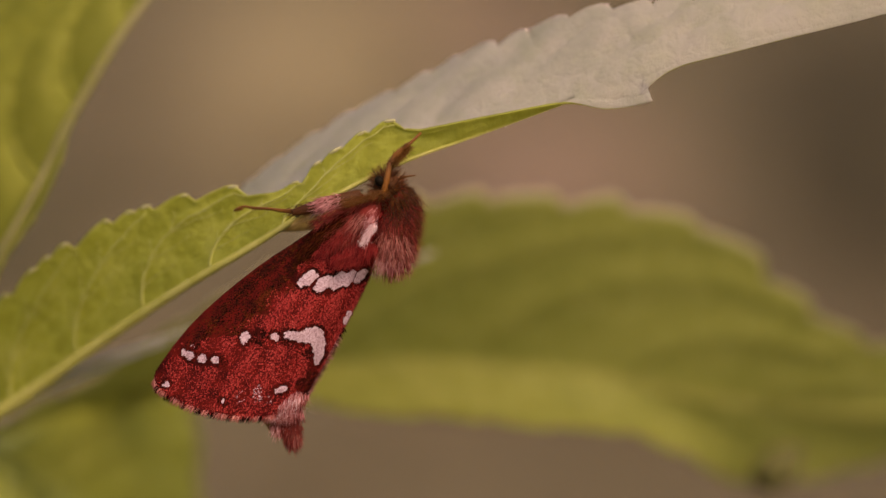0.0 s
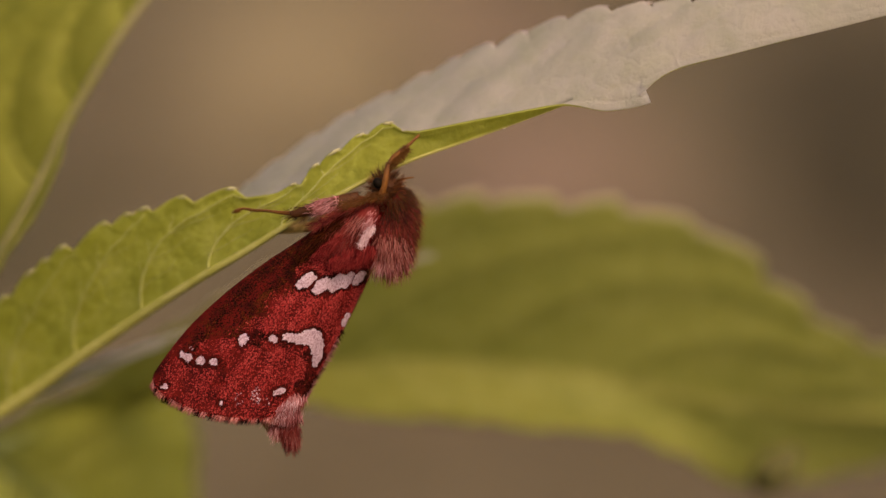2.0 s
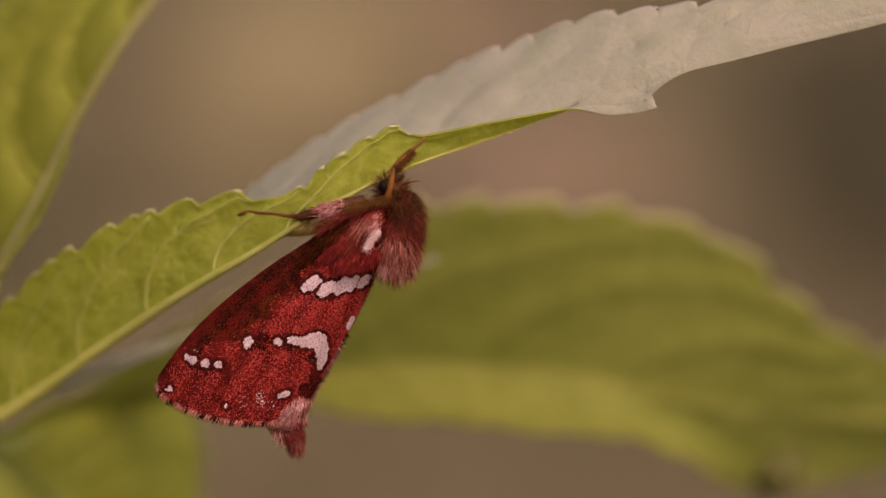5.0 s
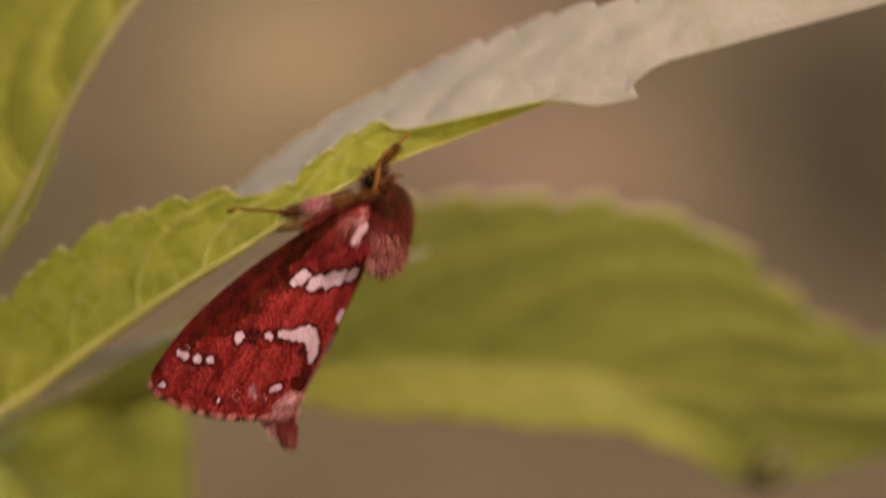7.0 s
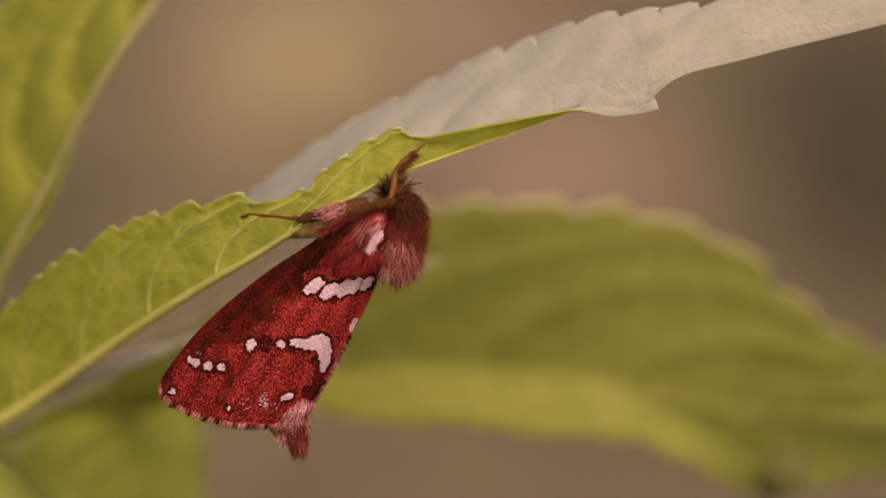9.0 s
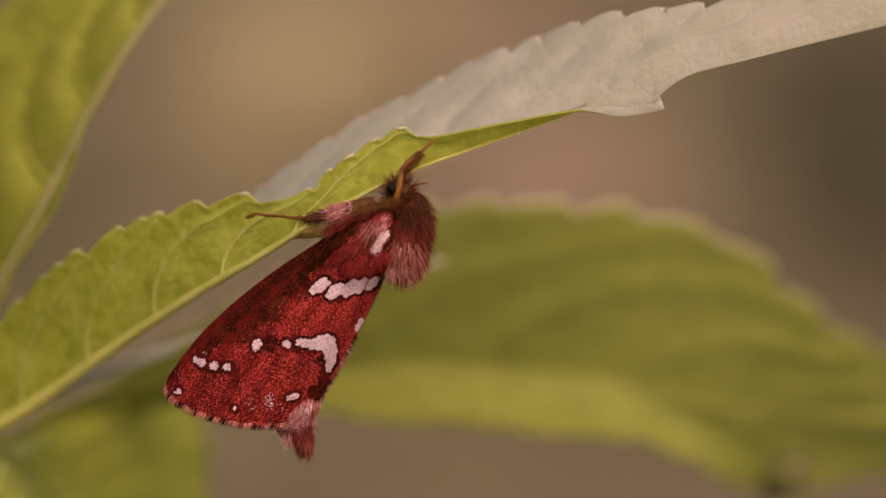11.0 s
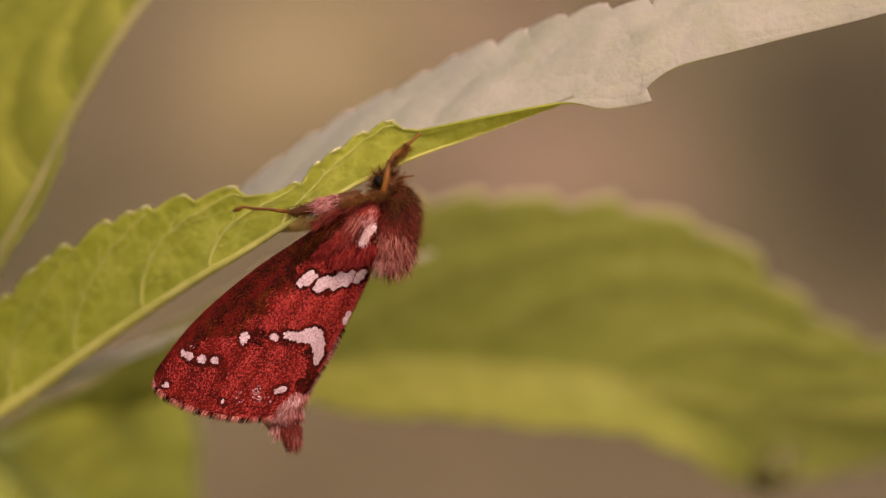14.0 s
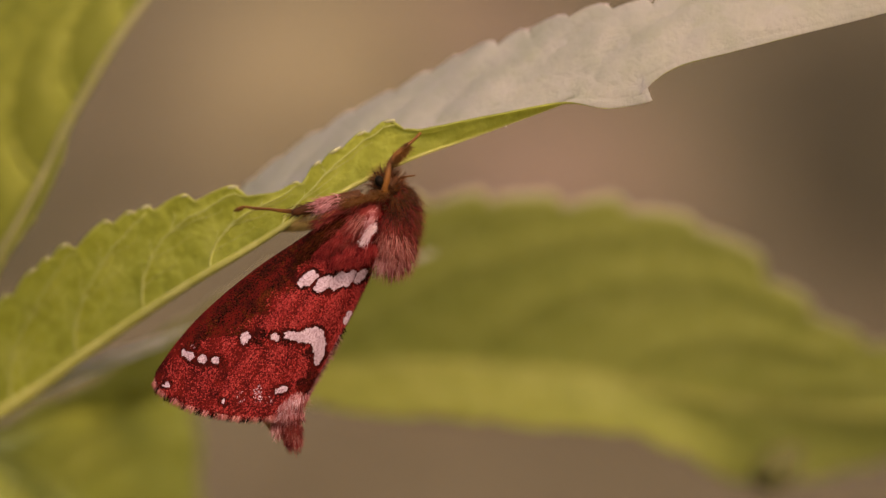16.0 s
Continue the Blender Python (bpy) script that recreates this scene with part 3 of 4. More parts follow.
def pigment(x, y, v, rng):
    """Which colour a scale has: 0 red, 1 dark, 2 rust, or a spot as 10 + its number."""
    edge = 2.4 * noise.noise((x * 0.2, y * 0.2, 1.7)) + 2.2 * noise.noise((x * 0.55, y * 0.55, 4.1)) + rng.normal(0, 0.5)
    dists = [near_chain(c, x, y) for c in SPOTS]
    best = int(np.argmin(dists))
    if dists[best] + edge < 0:
        return 10 + best
    for fx, fy, r in FLECKS:
        if math.hypot((x - fx) * 1.9, y - fy) < r and rng.random() < 0.3:
            return 9
    ring = 7.5 if best != 11 else 1.5
    if dists[best] + edge < ring and rng.random() < 0.97:
        return 1
    for k, (bx, by, r) in enumerate(OFFSETS):
        if math.hypot(x - bx, y - by) + edge * 1.5 < r and rng.random() < 0.85:
            return 1
    for bx, by, r in BLOTCHES:
        q = math.hypot(x - bx, y - by) / r + 0.45 * noise.noise((x * 0.05, y * 0.05, 0.3))
        if q < 0.9 and rng.random() < 0.93:
            return 1 if rng.random() < 0.86 else 2
    if y < 606 - (x - 330) * 0.1 and v > 0.66 + 0.14 * noise.noise((x * 0.03, y * 0.03, 5)) + rng.normal(0, 0.035):
        return 2 if rng.random() < 0.95 else 1
    speck = noise.noise((x * 0.16, y * 0.16, 9.0)) + 0.5 * noise.noise((x * 0.4, y * 0.4, 2.0))
    return 1 if speck + rng.normal(0, 0.32) > 0.72 else 0


def scale_cells(fn, count, seed, long, broad, w_top=1.0, fixed=None):
    """Tiny overlapping scales over a wing, sorted by pigment: {pigment: (verts, faces)}."""
    rng = np.random.default_rng(seed)
    w, v = rng.uniform(0.02, w_top, count) ** 0.8, rng.uniform(0.0, 1.0, count)
    p, ahead, across = fn(w, v), fn(w + 0.01, v), fn(w, v + 0.01)
    t = ahead - p
    t /= np.linalg.norm(t, axis=1)[:, None]
    c = across - p
    n = np.cross(t, c)
    n /= np.linalg.norm(n, axis=1)[:, None] + 1e-12
    n[n[:, 1] > 0] *= -1
    c = np.cross(n, t)
    groups = {}
    for i in range(count):
        x, y = p[i, 0] / (UNIT * (1 + p[i, 1] / DIST)) + 784, 441 - p[i, 2] / (UNIT * (1 + p[i, 1] / DIST))
        kind = pigment(x, y, v[i], rng) if fixed is None else fixed
        a = rng.normal(0, 0.22)
        tt, cc = t[i] * math.cos(a) + c[i] * math.sin(a), c[i] * math.cos(a) - t[i] * math.sin(a)
        big = 1.35 if kind >= 10 else 1.0
        L, B = big * long * rng.uniform(0.7, 1.3), big * broad * rng.uniform(0.75, 1.25)
        lift, tilt = rng.uniform(0.00001, 0.00004) + (0.00003 if kind >= 10 else 0), rng.uniform(0.03, 0.16)
        o = p[i] + n[i] * lift
        tip = tt + n[i] * tilt
        quad = [o - cc * B * 0.3, o + cc * B * 0.3, o + tip * L * 0.6 + cc * B * 0.5, o + tip * L, o + tip * L * 0.6 - cc * B * 0.5]
        g = groups.setdefault(kind, ([], []))
        k = len(g[0])
        g[0].extend(q - PIVOT for q in quad)
        g[1].append((k, k + 1, k + 2, k + 3, k + 4))
    return groups


cells = scale_cells(wing, 100000, 21, 0.000120, 0.000068)
for kind, (name, mat, label) in {0: ("red_scaling", RED, "crimson scales"), 1: ("dark_scaling", DARK, "dark brown scales"), 2: ("rust_scaling", RUST, "rust-brown scales")}.items():
    tagged(mesh_object(name, *cells[kind], [mat], forewing, label, smooth=False), kind="stuff")
tagged(mesh_object("silver_dusting", *cells[9], [SILVER], forewing, smooth=False), kind="stuff")
for k in range(len(SPOTS)):
    if 10 + k in cells:
        mesh_object("silver_spot", *cells[10 + k], [SILVER], forewing, smooth=False)
other = scale_cells(lambda w, v: wing(w, v, 0, True), 1500, 22, 0.0004, 0.00026, fixed=0)
tagged(mesh_object("red_scaling", *other[0], [RED], far_wing, smooth=False), kind="stuff")


def fringe(seed, pick):
    rng = np.random.default_rng(seed)
    v = rng.uniform(0.02, 0.99, 900)
    v = v[[(math.sin(x * 62) + 0.7 * math.sin(x * 23 + 1) + rng.normal(0, 0.7) > 0.1) == pick for x in v]]
    p = wing(np.full(len(v), 0.995), v, 0.00002)
    t = p - wing(np.full(len(v), 0.95), v)
    t /= np.linalg.norm(t, axis=1)[:, None]
    t += rng.normal(0, 0.10, t.shape)
    return strands(p - PIVOT, t, rng.uniform(0.0003, 0.00065, len(v)), 0.00003, np.zeros(3), rng)


tagged(mesh_object("fringe", *fringe(31, True), [DARK], forewing, "dark fringe tufts"), kind="stuff")
tagged(mesh_object("fringe", *fringe(32, False), [PINK], forewing, "dusty pink fringe tufts"), kind="stuff")

rng = np.random.default_rng(33)
v = np.concatenate([rng.normal(c, 0.012, 6) for c in (0.08, 0.19, 0.27, 0.38, 0.47, 0.58, 0.69, 0.80, 0.90, 0.97)])
p = wing(np.full(len(v), 0.995), v, 0.00003)
t = p - wing(np.full(len(v), 0.95), v)
t = t / np.linalg.norm(t, axis=1)[:, None] + rng.normal(0, 0.12, t.shape)
tagged(mesh_object("fringe", *strands(p - PIVOT, t, rng.uniform(0.0003, 0.00055, len(v)), 0.000025, np.zeros(3), rng), [ROSE], forewing, "pale pink fringe tufts"), kind="stuff")


def edge_fringe(seed, count, first, last, length, thick, mat, label):
    """Hairs along the wing's rear edge, lying towards its corner and out over the body."""
    rng = np.random.default_rng(seed)
    w = rng.uniform(first, last, count)
    p = wing(w, np.full(count, 0.015), 0.00004)
    t = wing(w + 0.02, np.full(count, 0.0)) - p
    t /= np.linalg.norm(t, axis=1)[:, None]
    t = t + np.array((0.35, -0.15, -0.1)) + rng.normal(0, 0.13, t.shape)
    return tagged(mesh_object("fringe", *strands(p - PIVOT, t, rng.uniform(0.6, 1.2, count) * length, thick, np.zeros(3), rng), [mat], forewing, label), kind="stuff")


edge_fringe(34, 420, 0.62, 1.0, 0.0006, 0.000014, DARK, "dark fringe along the rear edge")
edge_fringe(35, 260, 0.66, 1.0, 0.0007, 0.000013, ROSE, "pale pink fringe along the rear edge")
edge_fringe(36, 300, 0.40, 0.95, 0.0004, 0.000012, MAROON, "maroon fringe along the rear edge")

HIND = plain_material("hindwing_scales", [(0.3, (0.13, 0.075, 0.02)), (0.7, (0.26, 0.16, 0.05))], 700, 0.8, 0.1)
u, v = np.meshgrid(np.linspace(0, 1, 24), np.linspace(0, 1, 12), indexing="ij")
lead = spline(np.array([at(650, 420, -3.0), at(560, 590, -3.0), at(472, 716, -2.9), at(462, 738, -2.9), at(480, 768, -2.9)]), u)
trail = spline(np.array([at(668, 430, -2.8), at(610, 570, -2.6), at(560, 660, -2.5), at(530, 720, -2.5), at(496, 774, -2.6)]), u)
verts = (lead + (trail - lead) * v[..., None]).reshape(-1, 3) - PIVOT
hindwing = mesh_object("hindwing", verts, [(i * 12 + j, i * 12 + j + 1, i * 12 + 13 + j, i * 12 + 12 + j) for i in range(23) for j in range(11)], [HIND], moth, "olive-brown hindwing under the forewing")
m = hindwing.modifiers.new("thickness", "SOLIDIFY")
m.thickness, m.offset = 0.00006, 0


def pelt(name, spot, dome, focus, count, length, thick, mat, parent, label="", seed=0, down=0.35, spread=0.16, off=0.22):
    """Hairs rooted on a domed oval (x, y, half width, half height, turn in degrees), combed away from the focus, with loose locks.
    dome: the depth of the oval's rim and how far its middle stands out, in millimetres."""
    rng = np.random.default_rng(seed)
    r, a = np.sqrt(rng.random(count)), rng.uniform(0, 2 * np.pi, count)
    ex, ey = r * np.cos(a) * spot[2], r * np.sin(a) * spot[3]
    c, s = math.cos(radians(spot[4])), math.sin(radians(spot[4]))
    x, y = spot[0] + ex * c - ey * s, spot[1] + ex * s + ey * c
    d = dome[0] - dome[1] * np.sqrt(1 - r * r * 0.98)
    root = np.array([at(*q) for q in zip(x, y, d)])
    lock = np.array([(noise.noise((p * 0.045, q * 0.045, seed)), noise.noise((p * 0.045, q * 0.045, seed + 7.3))) for p, q in zip(x, y)])
    way = np.stack((x - focus[0], np.zeros(count), -(y - focus[1])), -1)
    way /= np.linalg.norm(way, axis=1)[:, None] + 1e-9
    way = way + np.stack((0.45 * lock[:, 0], np.full(count, -off), 0.45 * lock[:, 1] - down), -1) + rng.normal(0, spread, (count, 3))
    verts, faces = strands(root - PIVOT, way, rng.uniform(0.45, 1.2, count) * length, thick, np.array((0, 0.12, -0.16)), rng)
    return tagged(mesh_object(name, verts, faces, [mat], parent, label), kind="stuff")


def fur(name, center, radii, turn, count, length, thick, lay, mat, parent, label, seed, spread=0.5, cover=None):
    """Hairs over an ellipsoid, laid along lay and standing off a little."""
    rng = np.random.default_rng(seed)
    d = rng.normal(size=(count, 3))
    d /= np.linalg.norm(d, axis=1)[:, None]
    if cover is not None:
        d = d[cover(d, rng)]
    c, s = math.cos(radians(turn)), math.sin(radians(turn))
    q = d * np.asarray(radii)
    root = np.stack((q[:, 0] * c + q[:, 2] * s, q[:, 1], -q[:, 0] * s + q[:, 2] * c), -1)
    out = np.stack((d[:, 0] * c + d[:, 2] * s, d[:, 1], -d[:, 0] * s + d[:, 2] * c), -1)
    ways = np.asarray(lay)[None] + out * spread + rng.normal(0, 0.16, root.shape)
    verts, faces = strands(root * 0.95 + center - PIVOT, ways, rng.uniform(0.6, 1.25, len(root)) * length, thick, np.asarray(lay) * 0.15, rng)
    return tagged(mesh_object(name, verts, faces, [mat], parent, label), kind="stuff")


def limb(name, pts, radii, mat, parent, label="", sides=10):
    p = np.array([at(*q) for q in pts]) - PIVOT
    s = np.linspace(0, 1, 6 * len(pts))
    r = spline(np.asarray(radii, float)[:, None], s)[:, 0] * PX
    return mesh_object(name, *tube(spline(p, s), r, sides), [mat], parent, label)


def tuft(name, pts, count, length, lay, mat, parent, seed, thick=0.000018, wide=8, spread=0.4):
    rng = np.random.default_rng(seed)
    p = np.array([at(*q) for q in pts]) - PIVOT
    root = spline(p, rng.random(count)) + np.clip(rng.normal(0, 0.5, (count, 3)), -0.8, 0.8) * wide * PX * (1, 0.7, 1)
    ways = np.asarray(lay)[None] + rng.normal(0, spread, root.shape)
    return tagged(mesh_object(name, *strands(root, ways, rng.uniform(0.5, 1.2, count) * length, thick, np.zeros(3), rng), [mat], parent), kind="stuff")


# thorax and shoulder
TH = at(702, 400, -3.6)
thorax = mesh_object("thorax", *(lambda vf: (vf[0] - PIVOT, vf[1]))(blob(TH, (37 * PX, 0.0014, 66 * PX), 4, seed=2)), [MAROON], moth, "furry brown and rose thorax")
fur("brown_fur", TH, (37 * PX, 0.0016, 66 * PX), 4, 1600, 0.0007, 0.000018, (0.12, -0.05, -0.35), BROWN, thorax, "dark brown fur", 43, 0.75,
    lambda d, r: (d[:, 2] > -0.35 + r.normal(0, 0.2, len(d))) & (d[:, 1] < 0.6))
pelt("maroon_fur", (704, 425, 36, 58, 6), (-4.4, 1.1), (690, 312), 1300, 0.0011, 0.000019, MAROON, thorax, "maroon fur", 41, spread=0.2)
pelt("rose_fur", (702, 440, 34, 44, 6), (-4.5, 1.15), (690, 312), 720, 0.0012, 0.000016, PINK, thorax, "dusty rose fur", 42, spread=0.26)
pelt("brown_fur", (716, 378, 32, 42, 6), (-4.2, 1.2), (688, 322), 420, 0.0009, 0.000018, BROWN, thorax, "dark brown fur", 49, spread=0.3)
pelt("maroon_fur", (718, 392, 28, 44, 6), (-3.9, 1.5), (680, 340), 750, 0.0009, 0.000017, MAROON, thorax, "", 48, down=0.1, spread=0.3)
pelt("rust_fur", (716, 412, 30, 56, 6), (-4.2, 1.2), (690, 322), 620, 0.0008, 0.000015, AMBER_FUR, thorax, "rust-brown outer fur", 78, down=0.1, spread=0.3)
pelt("brown_fur", (706, 430, 34, 54, 6), (-4.4, 1.2), (690, 312), 260, 0.0010, 0.000015, BROWN, thorax, "", 47, spread=0.3)
pelt("brown_fur", (684, 478, 28, 10, -8), (-4.6, 0.6), (690, 400), 90, 0.0008, 0.000013, BROWN, thorax, "", 56, spread=0.3)
pelt("rose_fur", (692, 470, 30, 16, -8), (-4.6, 0.9), (690, 380), 150, 0.0009, 0.000013, ROSE, thorax, "pale pink hair tips", 59, spread=0.3)
shoulder = mesh_object("shoulder", *(lambda vf: (vf[0] - PIVOT, vf[1]))(blob(at(652, 385, -4.4), (20 * PX, 0.0012, 36 * PX), 38, seed=3)), [MAROON], moth, "furry rose shoulder")
pelt("maroon_fur", (622, 414, 54, 26, -34), (-4.9, 0.8), (700, 330), 1000, 0.0010, 0.000019, MAROON, shoulder, "maroon fur", 44, down=0.25, spread=0.22)
pelt("rose_fur", (636, 406, 40, 22, -38), (-5.0, 0.8), (700, 330), 260, 0.0010, 0.000016, PINK, shoulder, "dusty rose fur", 45, down=0.25, spread=0.26)
tuft("silver_hair", [(665, 402, -6.1), (655, 418, -6.3), (646, 434, -6.4)], 260, 0.00042, (-0.40, -0.25, -0.8), WHITE_HAIR, shoulder, 50, wide=7, spread=0.4, thick=0.00002)
tuft("silver_hair", [(668, 376, -5.9), (662, 392, -6.1), (650, 404, -6.0)], 90, 0.0006, (-0.45, -0.25, -0.8), ROSE, shoulder, 55, wide=9, spread=0.35, thick=0.000016)
pelt("red_fur", (630, 454, 44, 16, -16), (-5.6, 0.5), (680, 330), 650, 0.0007, 0.000018, RED, shoulder, "crimson fur", 58, spread=0.3)
pelt("red_fur", (600, 430, 44, 14, -30), (-5.3, 0.6), (690, 330), 240, 0.0008, 0.000017, RED, shoulder, "", 72, spread=0.3)
pelt("brown_fur", (575, 424, 56, 13, -36), (-5.2, 0.5), (690, 330), 420, 0.0007, 0.000017, RUST, shoulder, "rust-brown fur", 60, down=0.1, spread=0.3)

# woolly bud where the leaf leaves its stem
BUD = at(-92, 796, 13)
bud = mesh_object("bud", *(lambda vf: (vf[0] - PIVOT, vf[1]))(blob(BUD, (26 * PX, 0.0010, 36 * PX), 20, seed=9)), [STEM], leaf_front, "white woolly bud at the leaf's foot")
WOOL = plain_material("wool", [(0.2, (0.55, 0.49, 0.44)), (0.8, (0.80, 0.75, 0.70))], 600, 0.8, 0.1, 0, random_per=0.6)
fur("wool", BUD, (26 * PX, 0.0010, 36 * PX), 20, 900, 0.0006, 0.000016, (0.2, -0.2, 0.1), WOOL, bud, "short white wool", 80, 0.9)

# head
HD = at(688, 334, -4.0)
head = mesh_object("head", *(lambda vf: (vf[0] - PIVOT, vf[1]))(blob(HD, (24 * PX, 0.0012, 24 * PX), 0, seed=4)), [BROWN], moth, "golden-brown furry head")
fur("head_fur", HD, (25 * PX, 0.0012, 25 * PX), 0, 420, 0.0007, 0.000018, (0.1, -0.1, 0.25), AMBER_FUR, head, "golden-brown hair", 46, 1.0)
fur("head_fur", HD, (25 * PX, 0.0012, 25 * PX), 0, 260, 0.0008, 0.000016, (0.1, -0.1, 0.25), BROWN, head, "dark brown hair", 79, 1.0)
fur("head_fur", at(694, 350, -4.2), (38 * PX, 0.0015, 18 * PX), -10, 420, 0.0008, 0.000018, (0.3, -0.2, -0.6), BROWN, head, "", 47, 0.6)
mesh_object("eye", *(lambda vf: (vf[0] - PIVOT, vf[1]))(blob(at(674, 326, -5.3), (8.5 * PX, 0.0004, 10 * PX), -20, lumps=0, seed=5)), [BLACK], head, "glossy black eye")


limb("antenna", [(708, 322, -4.4), (722, 318, -4.5), (738, 316, -4.6)], [2.2, 1.8, 1.0], AMBER, head)
limb("antenna", [(712, 330, -3.6), (724, 338, -3.4), (736, 344, -3.2)], [2.2, 1.8, 1.0], AMBER, head)

foreleg = limb("foreleg", [(682, 345, -5.3), (688, 318, -5.4), (692, 294, -5.2)], [6, 5.5, 4.5], AMBER, moth, "amber-brown hairy foreleg gripping the leaf")
limb("tibia", [(691, 298, -5.2), (704, 280, -4.8), (722, 264, -4.2)], [4.5, 5.5, 3.5], AMBER, foreleg)
limb("tarsus", [(720, 266, -4.2), (735, 253, -3.8), (747, 241, -3.0)], [3.2, 2.6, 2.4], AMBER, foreleg)
tuft("leg_hair", [(692, 296, -5.2), (722, 264, -4.3)], 620, 0.0006, (0.55, -0.2, -0.3), AMBER, foreleg, 51, wide=7)
midleg = limb("midleg", [(640, 352, -4.2), (600, 362, -4.6), (560, 372, -4.6), (520, 382, -4.4)], [12, 13, 11, 6], BROWN, moth, "brown midleg with a pink furry thigh")
limb("tarsus", [(528, 380, -4.2), (500, 378, -4.0), (478, 375, -3.3), (455, 374, -2.6), (436, 371, -1.9), (422, 375, -1.4)], [5, 3.4, 2.6, 2.9, 2.4, 3.0], AMBER, midleg)
tuft("leg_hair", [(604, 360, -4.9), (570, 368, -4.9)], 420, 0.0009, (-0.75, -0.25, -0.35), ROSE, midleg, 52, wide=14, spread=0.25)
tuft("leg_hair", [(640, 350, -4.4), (520, 382, -4.4)], 500, 0.0008, (-0.8, -0.1, -0.4), BROWN, midleg, 53, wide=12, spread=0.35)
tuft("leg_hair", [(690, 350, -5.2), (620, 372, -5.4), (560, 402, -5.0)], 520, 0.0009, (-0.85, -0.1, -0.5), MAROON, thorax, 54, wide=10, spread=0.3, thick=0.000017)
tuft("straw_hair", [(590, 376, -4.4), (555, 388, -4.2), (528, 396, -4.0)], 260, 0.0009, (-0.7, -0.1, -0.65), STRAW, midleg, 73, wide=10, spread=0.35, thick=0.000012)
limb("claw", [(431, 374, -1.7), (423, 376, -1.4), (416, 378, -1.1)], [3, 3.6, 1.2], AMBER, midleg)
tuft("golden_hair", [(692, 346, -5.5), (650, 356, -5.7), (612, 368, -5.6)], 420, 0.0007, (-0.8, -0.1, -0.3), AMBER, thorax, 57, wide=8, spread=0.35, thick=0.000016)
limb("hind_leg", [(600, 385, -2.4), (560, 400, -1.8), (530, 408, -1.2), (500, 412, -0.6)], [9, 10, 7, 4], STRAW, moth, "straw-coloured far leg")

# abdomen
abdomen = limb("abdomen", [(610, 500, -2.4), (545, 600, -2.4), (512, 680, -2.6), (508, 715, -2.8), (509, 742, -2.8), (514, 764, -2.8), (520, 784, -2.8), (523, 798, -2.8)], [28, 30, 31, 31, 26, 17, 8, 2], MAROON, moth,
               "pink furry abdomen with a red-tufted tip", 16)
pelt("maroon_fur", (508, 722, 44, 15, -24), (-4.1, 0.3), (560, 560), 420, 0.0007, 0.000018, MAROON, abdomen, "maroon fur", 63, spread=0.25)
pelt("rose_fur", (508, 720, 44, 15, -24), (-4.1, 0.35), (560, 560), 330, 0.0008, 0.000017, ROSE, abdomen, "rose fur", 61, spread=0.25)
pelt("maroon_fur", (510, 740, 31, 12, -6), (-3.9, 0.4), (520, 560), 330, 0.0006, 0.000018, MAROON, abdomen, "", 75, spread=0.25)
pelt("rose_fur", (511, 738, 31, 12, -6), (-3.95, 0.4), (520, 560), 300, 0.0006, 0.000017, ROSE, abdomen, "", 76, spread=0.3)
pelt("silver_hair", (500, 736, 26, 11, -10), (-4.0, 0.4), (520, 500), 150, 0.0005, 0.000016, WHITE_HAIR, abdomen, "silvery pink hair", 65, spread=0.4)
pelt("silver_hair", (512, 720, 36, 10, -24), (-4.2, 0.3), (560, 560), 70, 0.0006, 0.000014, WHITE_HAIR, abdomen, "", 77, spread=0.3)
pelt("dark_fur", (511, 747, 29, 6, -4), (-3.8, 0.5), (516, 620), 120, 0.0004, 0.000016, DARK, abdomen, "dark hair band", 68, spread=0.4)
pelt("rose_fur", (494, 762, 11, 14, 20), (-3.6, 0.4), (505, 690), 110, 0.0006, 0.000018, ROSE, abdomen, "pale side tuft", 64, spread=0.35)
pelt("rose_fur", (510, 758, 24, 16, 0), (-3.5, 0.5), (512, 680), 150, 0.0006, 0.000016, ROSE, abdomen, "", 74, spread=0.3)
pelt("maroon_fur", (513, 761, 25, 17, 0), (-3.5, 0.6), (510, 680), 330, 0.0007, 0.000017, MAROON, abdomen, "", 66, spread=0.25)
pelt("red_fur", (520, 774, 15, 19, 0), (-3.3, 0.6), (515, 690), 380, 0.0008, 0.000017, RED, abdomen, "red tail brush", 62, spread=0.18)
pelt("rose_fur", (522, 772, 13, 14, 0), (-3.4, 0.6), (515, 690), 150, 0.0009, 0.000016, PINK, abdomen, "", 69, spread=0.18)
pelt("dark_fur", (520, 774, 13, 14, 0), (-3.3, 0.6), (515, 690), 60, 0.0010, 0.000013, DARK, abdomen, "", 70, spread=0.2)

# ---- ground ----
LITTER = plain_material("leaf_litter", [(0.25, (0.060, 0.047, 0.026)), (0.5, (0.110, 0.087, 0.049)), (0.75, (0.166, 0.131, 0.076))], 9, 0.9, 0.15, 0.6, 0.01)
DRY_GRASS = plain_material("dry_grass", [(0.25, (0.150, 0.116, 0.064)), (0.5, (0.222, 0.175, 0.098)), (0.75, (0.28, 0.225, 0.13))], 14, 0.9, 0.15, 0.6, 0.01)
RED_LITTER = plain_material("red_litter", [(0.25, (0.118, 0.080, 0.056)), (0.5, (0.190, 0.130, 0.091)), (0.75, (0.237, 0.163, 0.117))], 14, 0.9, 0.15, 0.6, 0.01)
MOSS = plain_material("moss", [(0.25, (0.028, 0.025, 0.012)), (0.5, (0.048, 0.044, 0.022)), (0.75, (0.075, 0.066, 0.036))], 14, 0.95, 0.1, 0.6, 0.01)
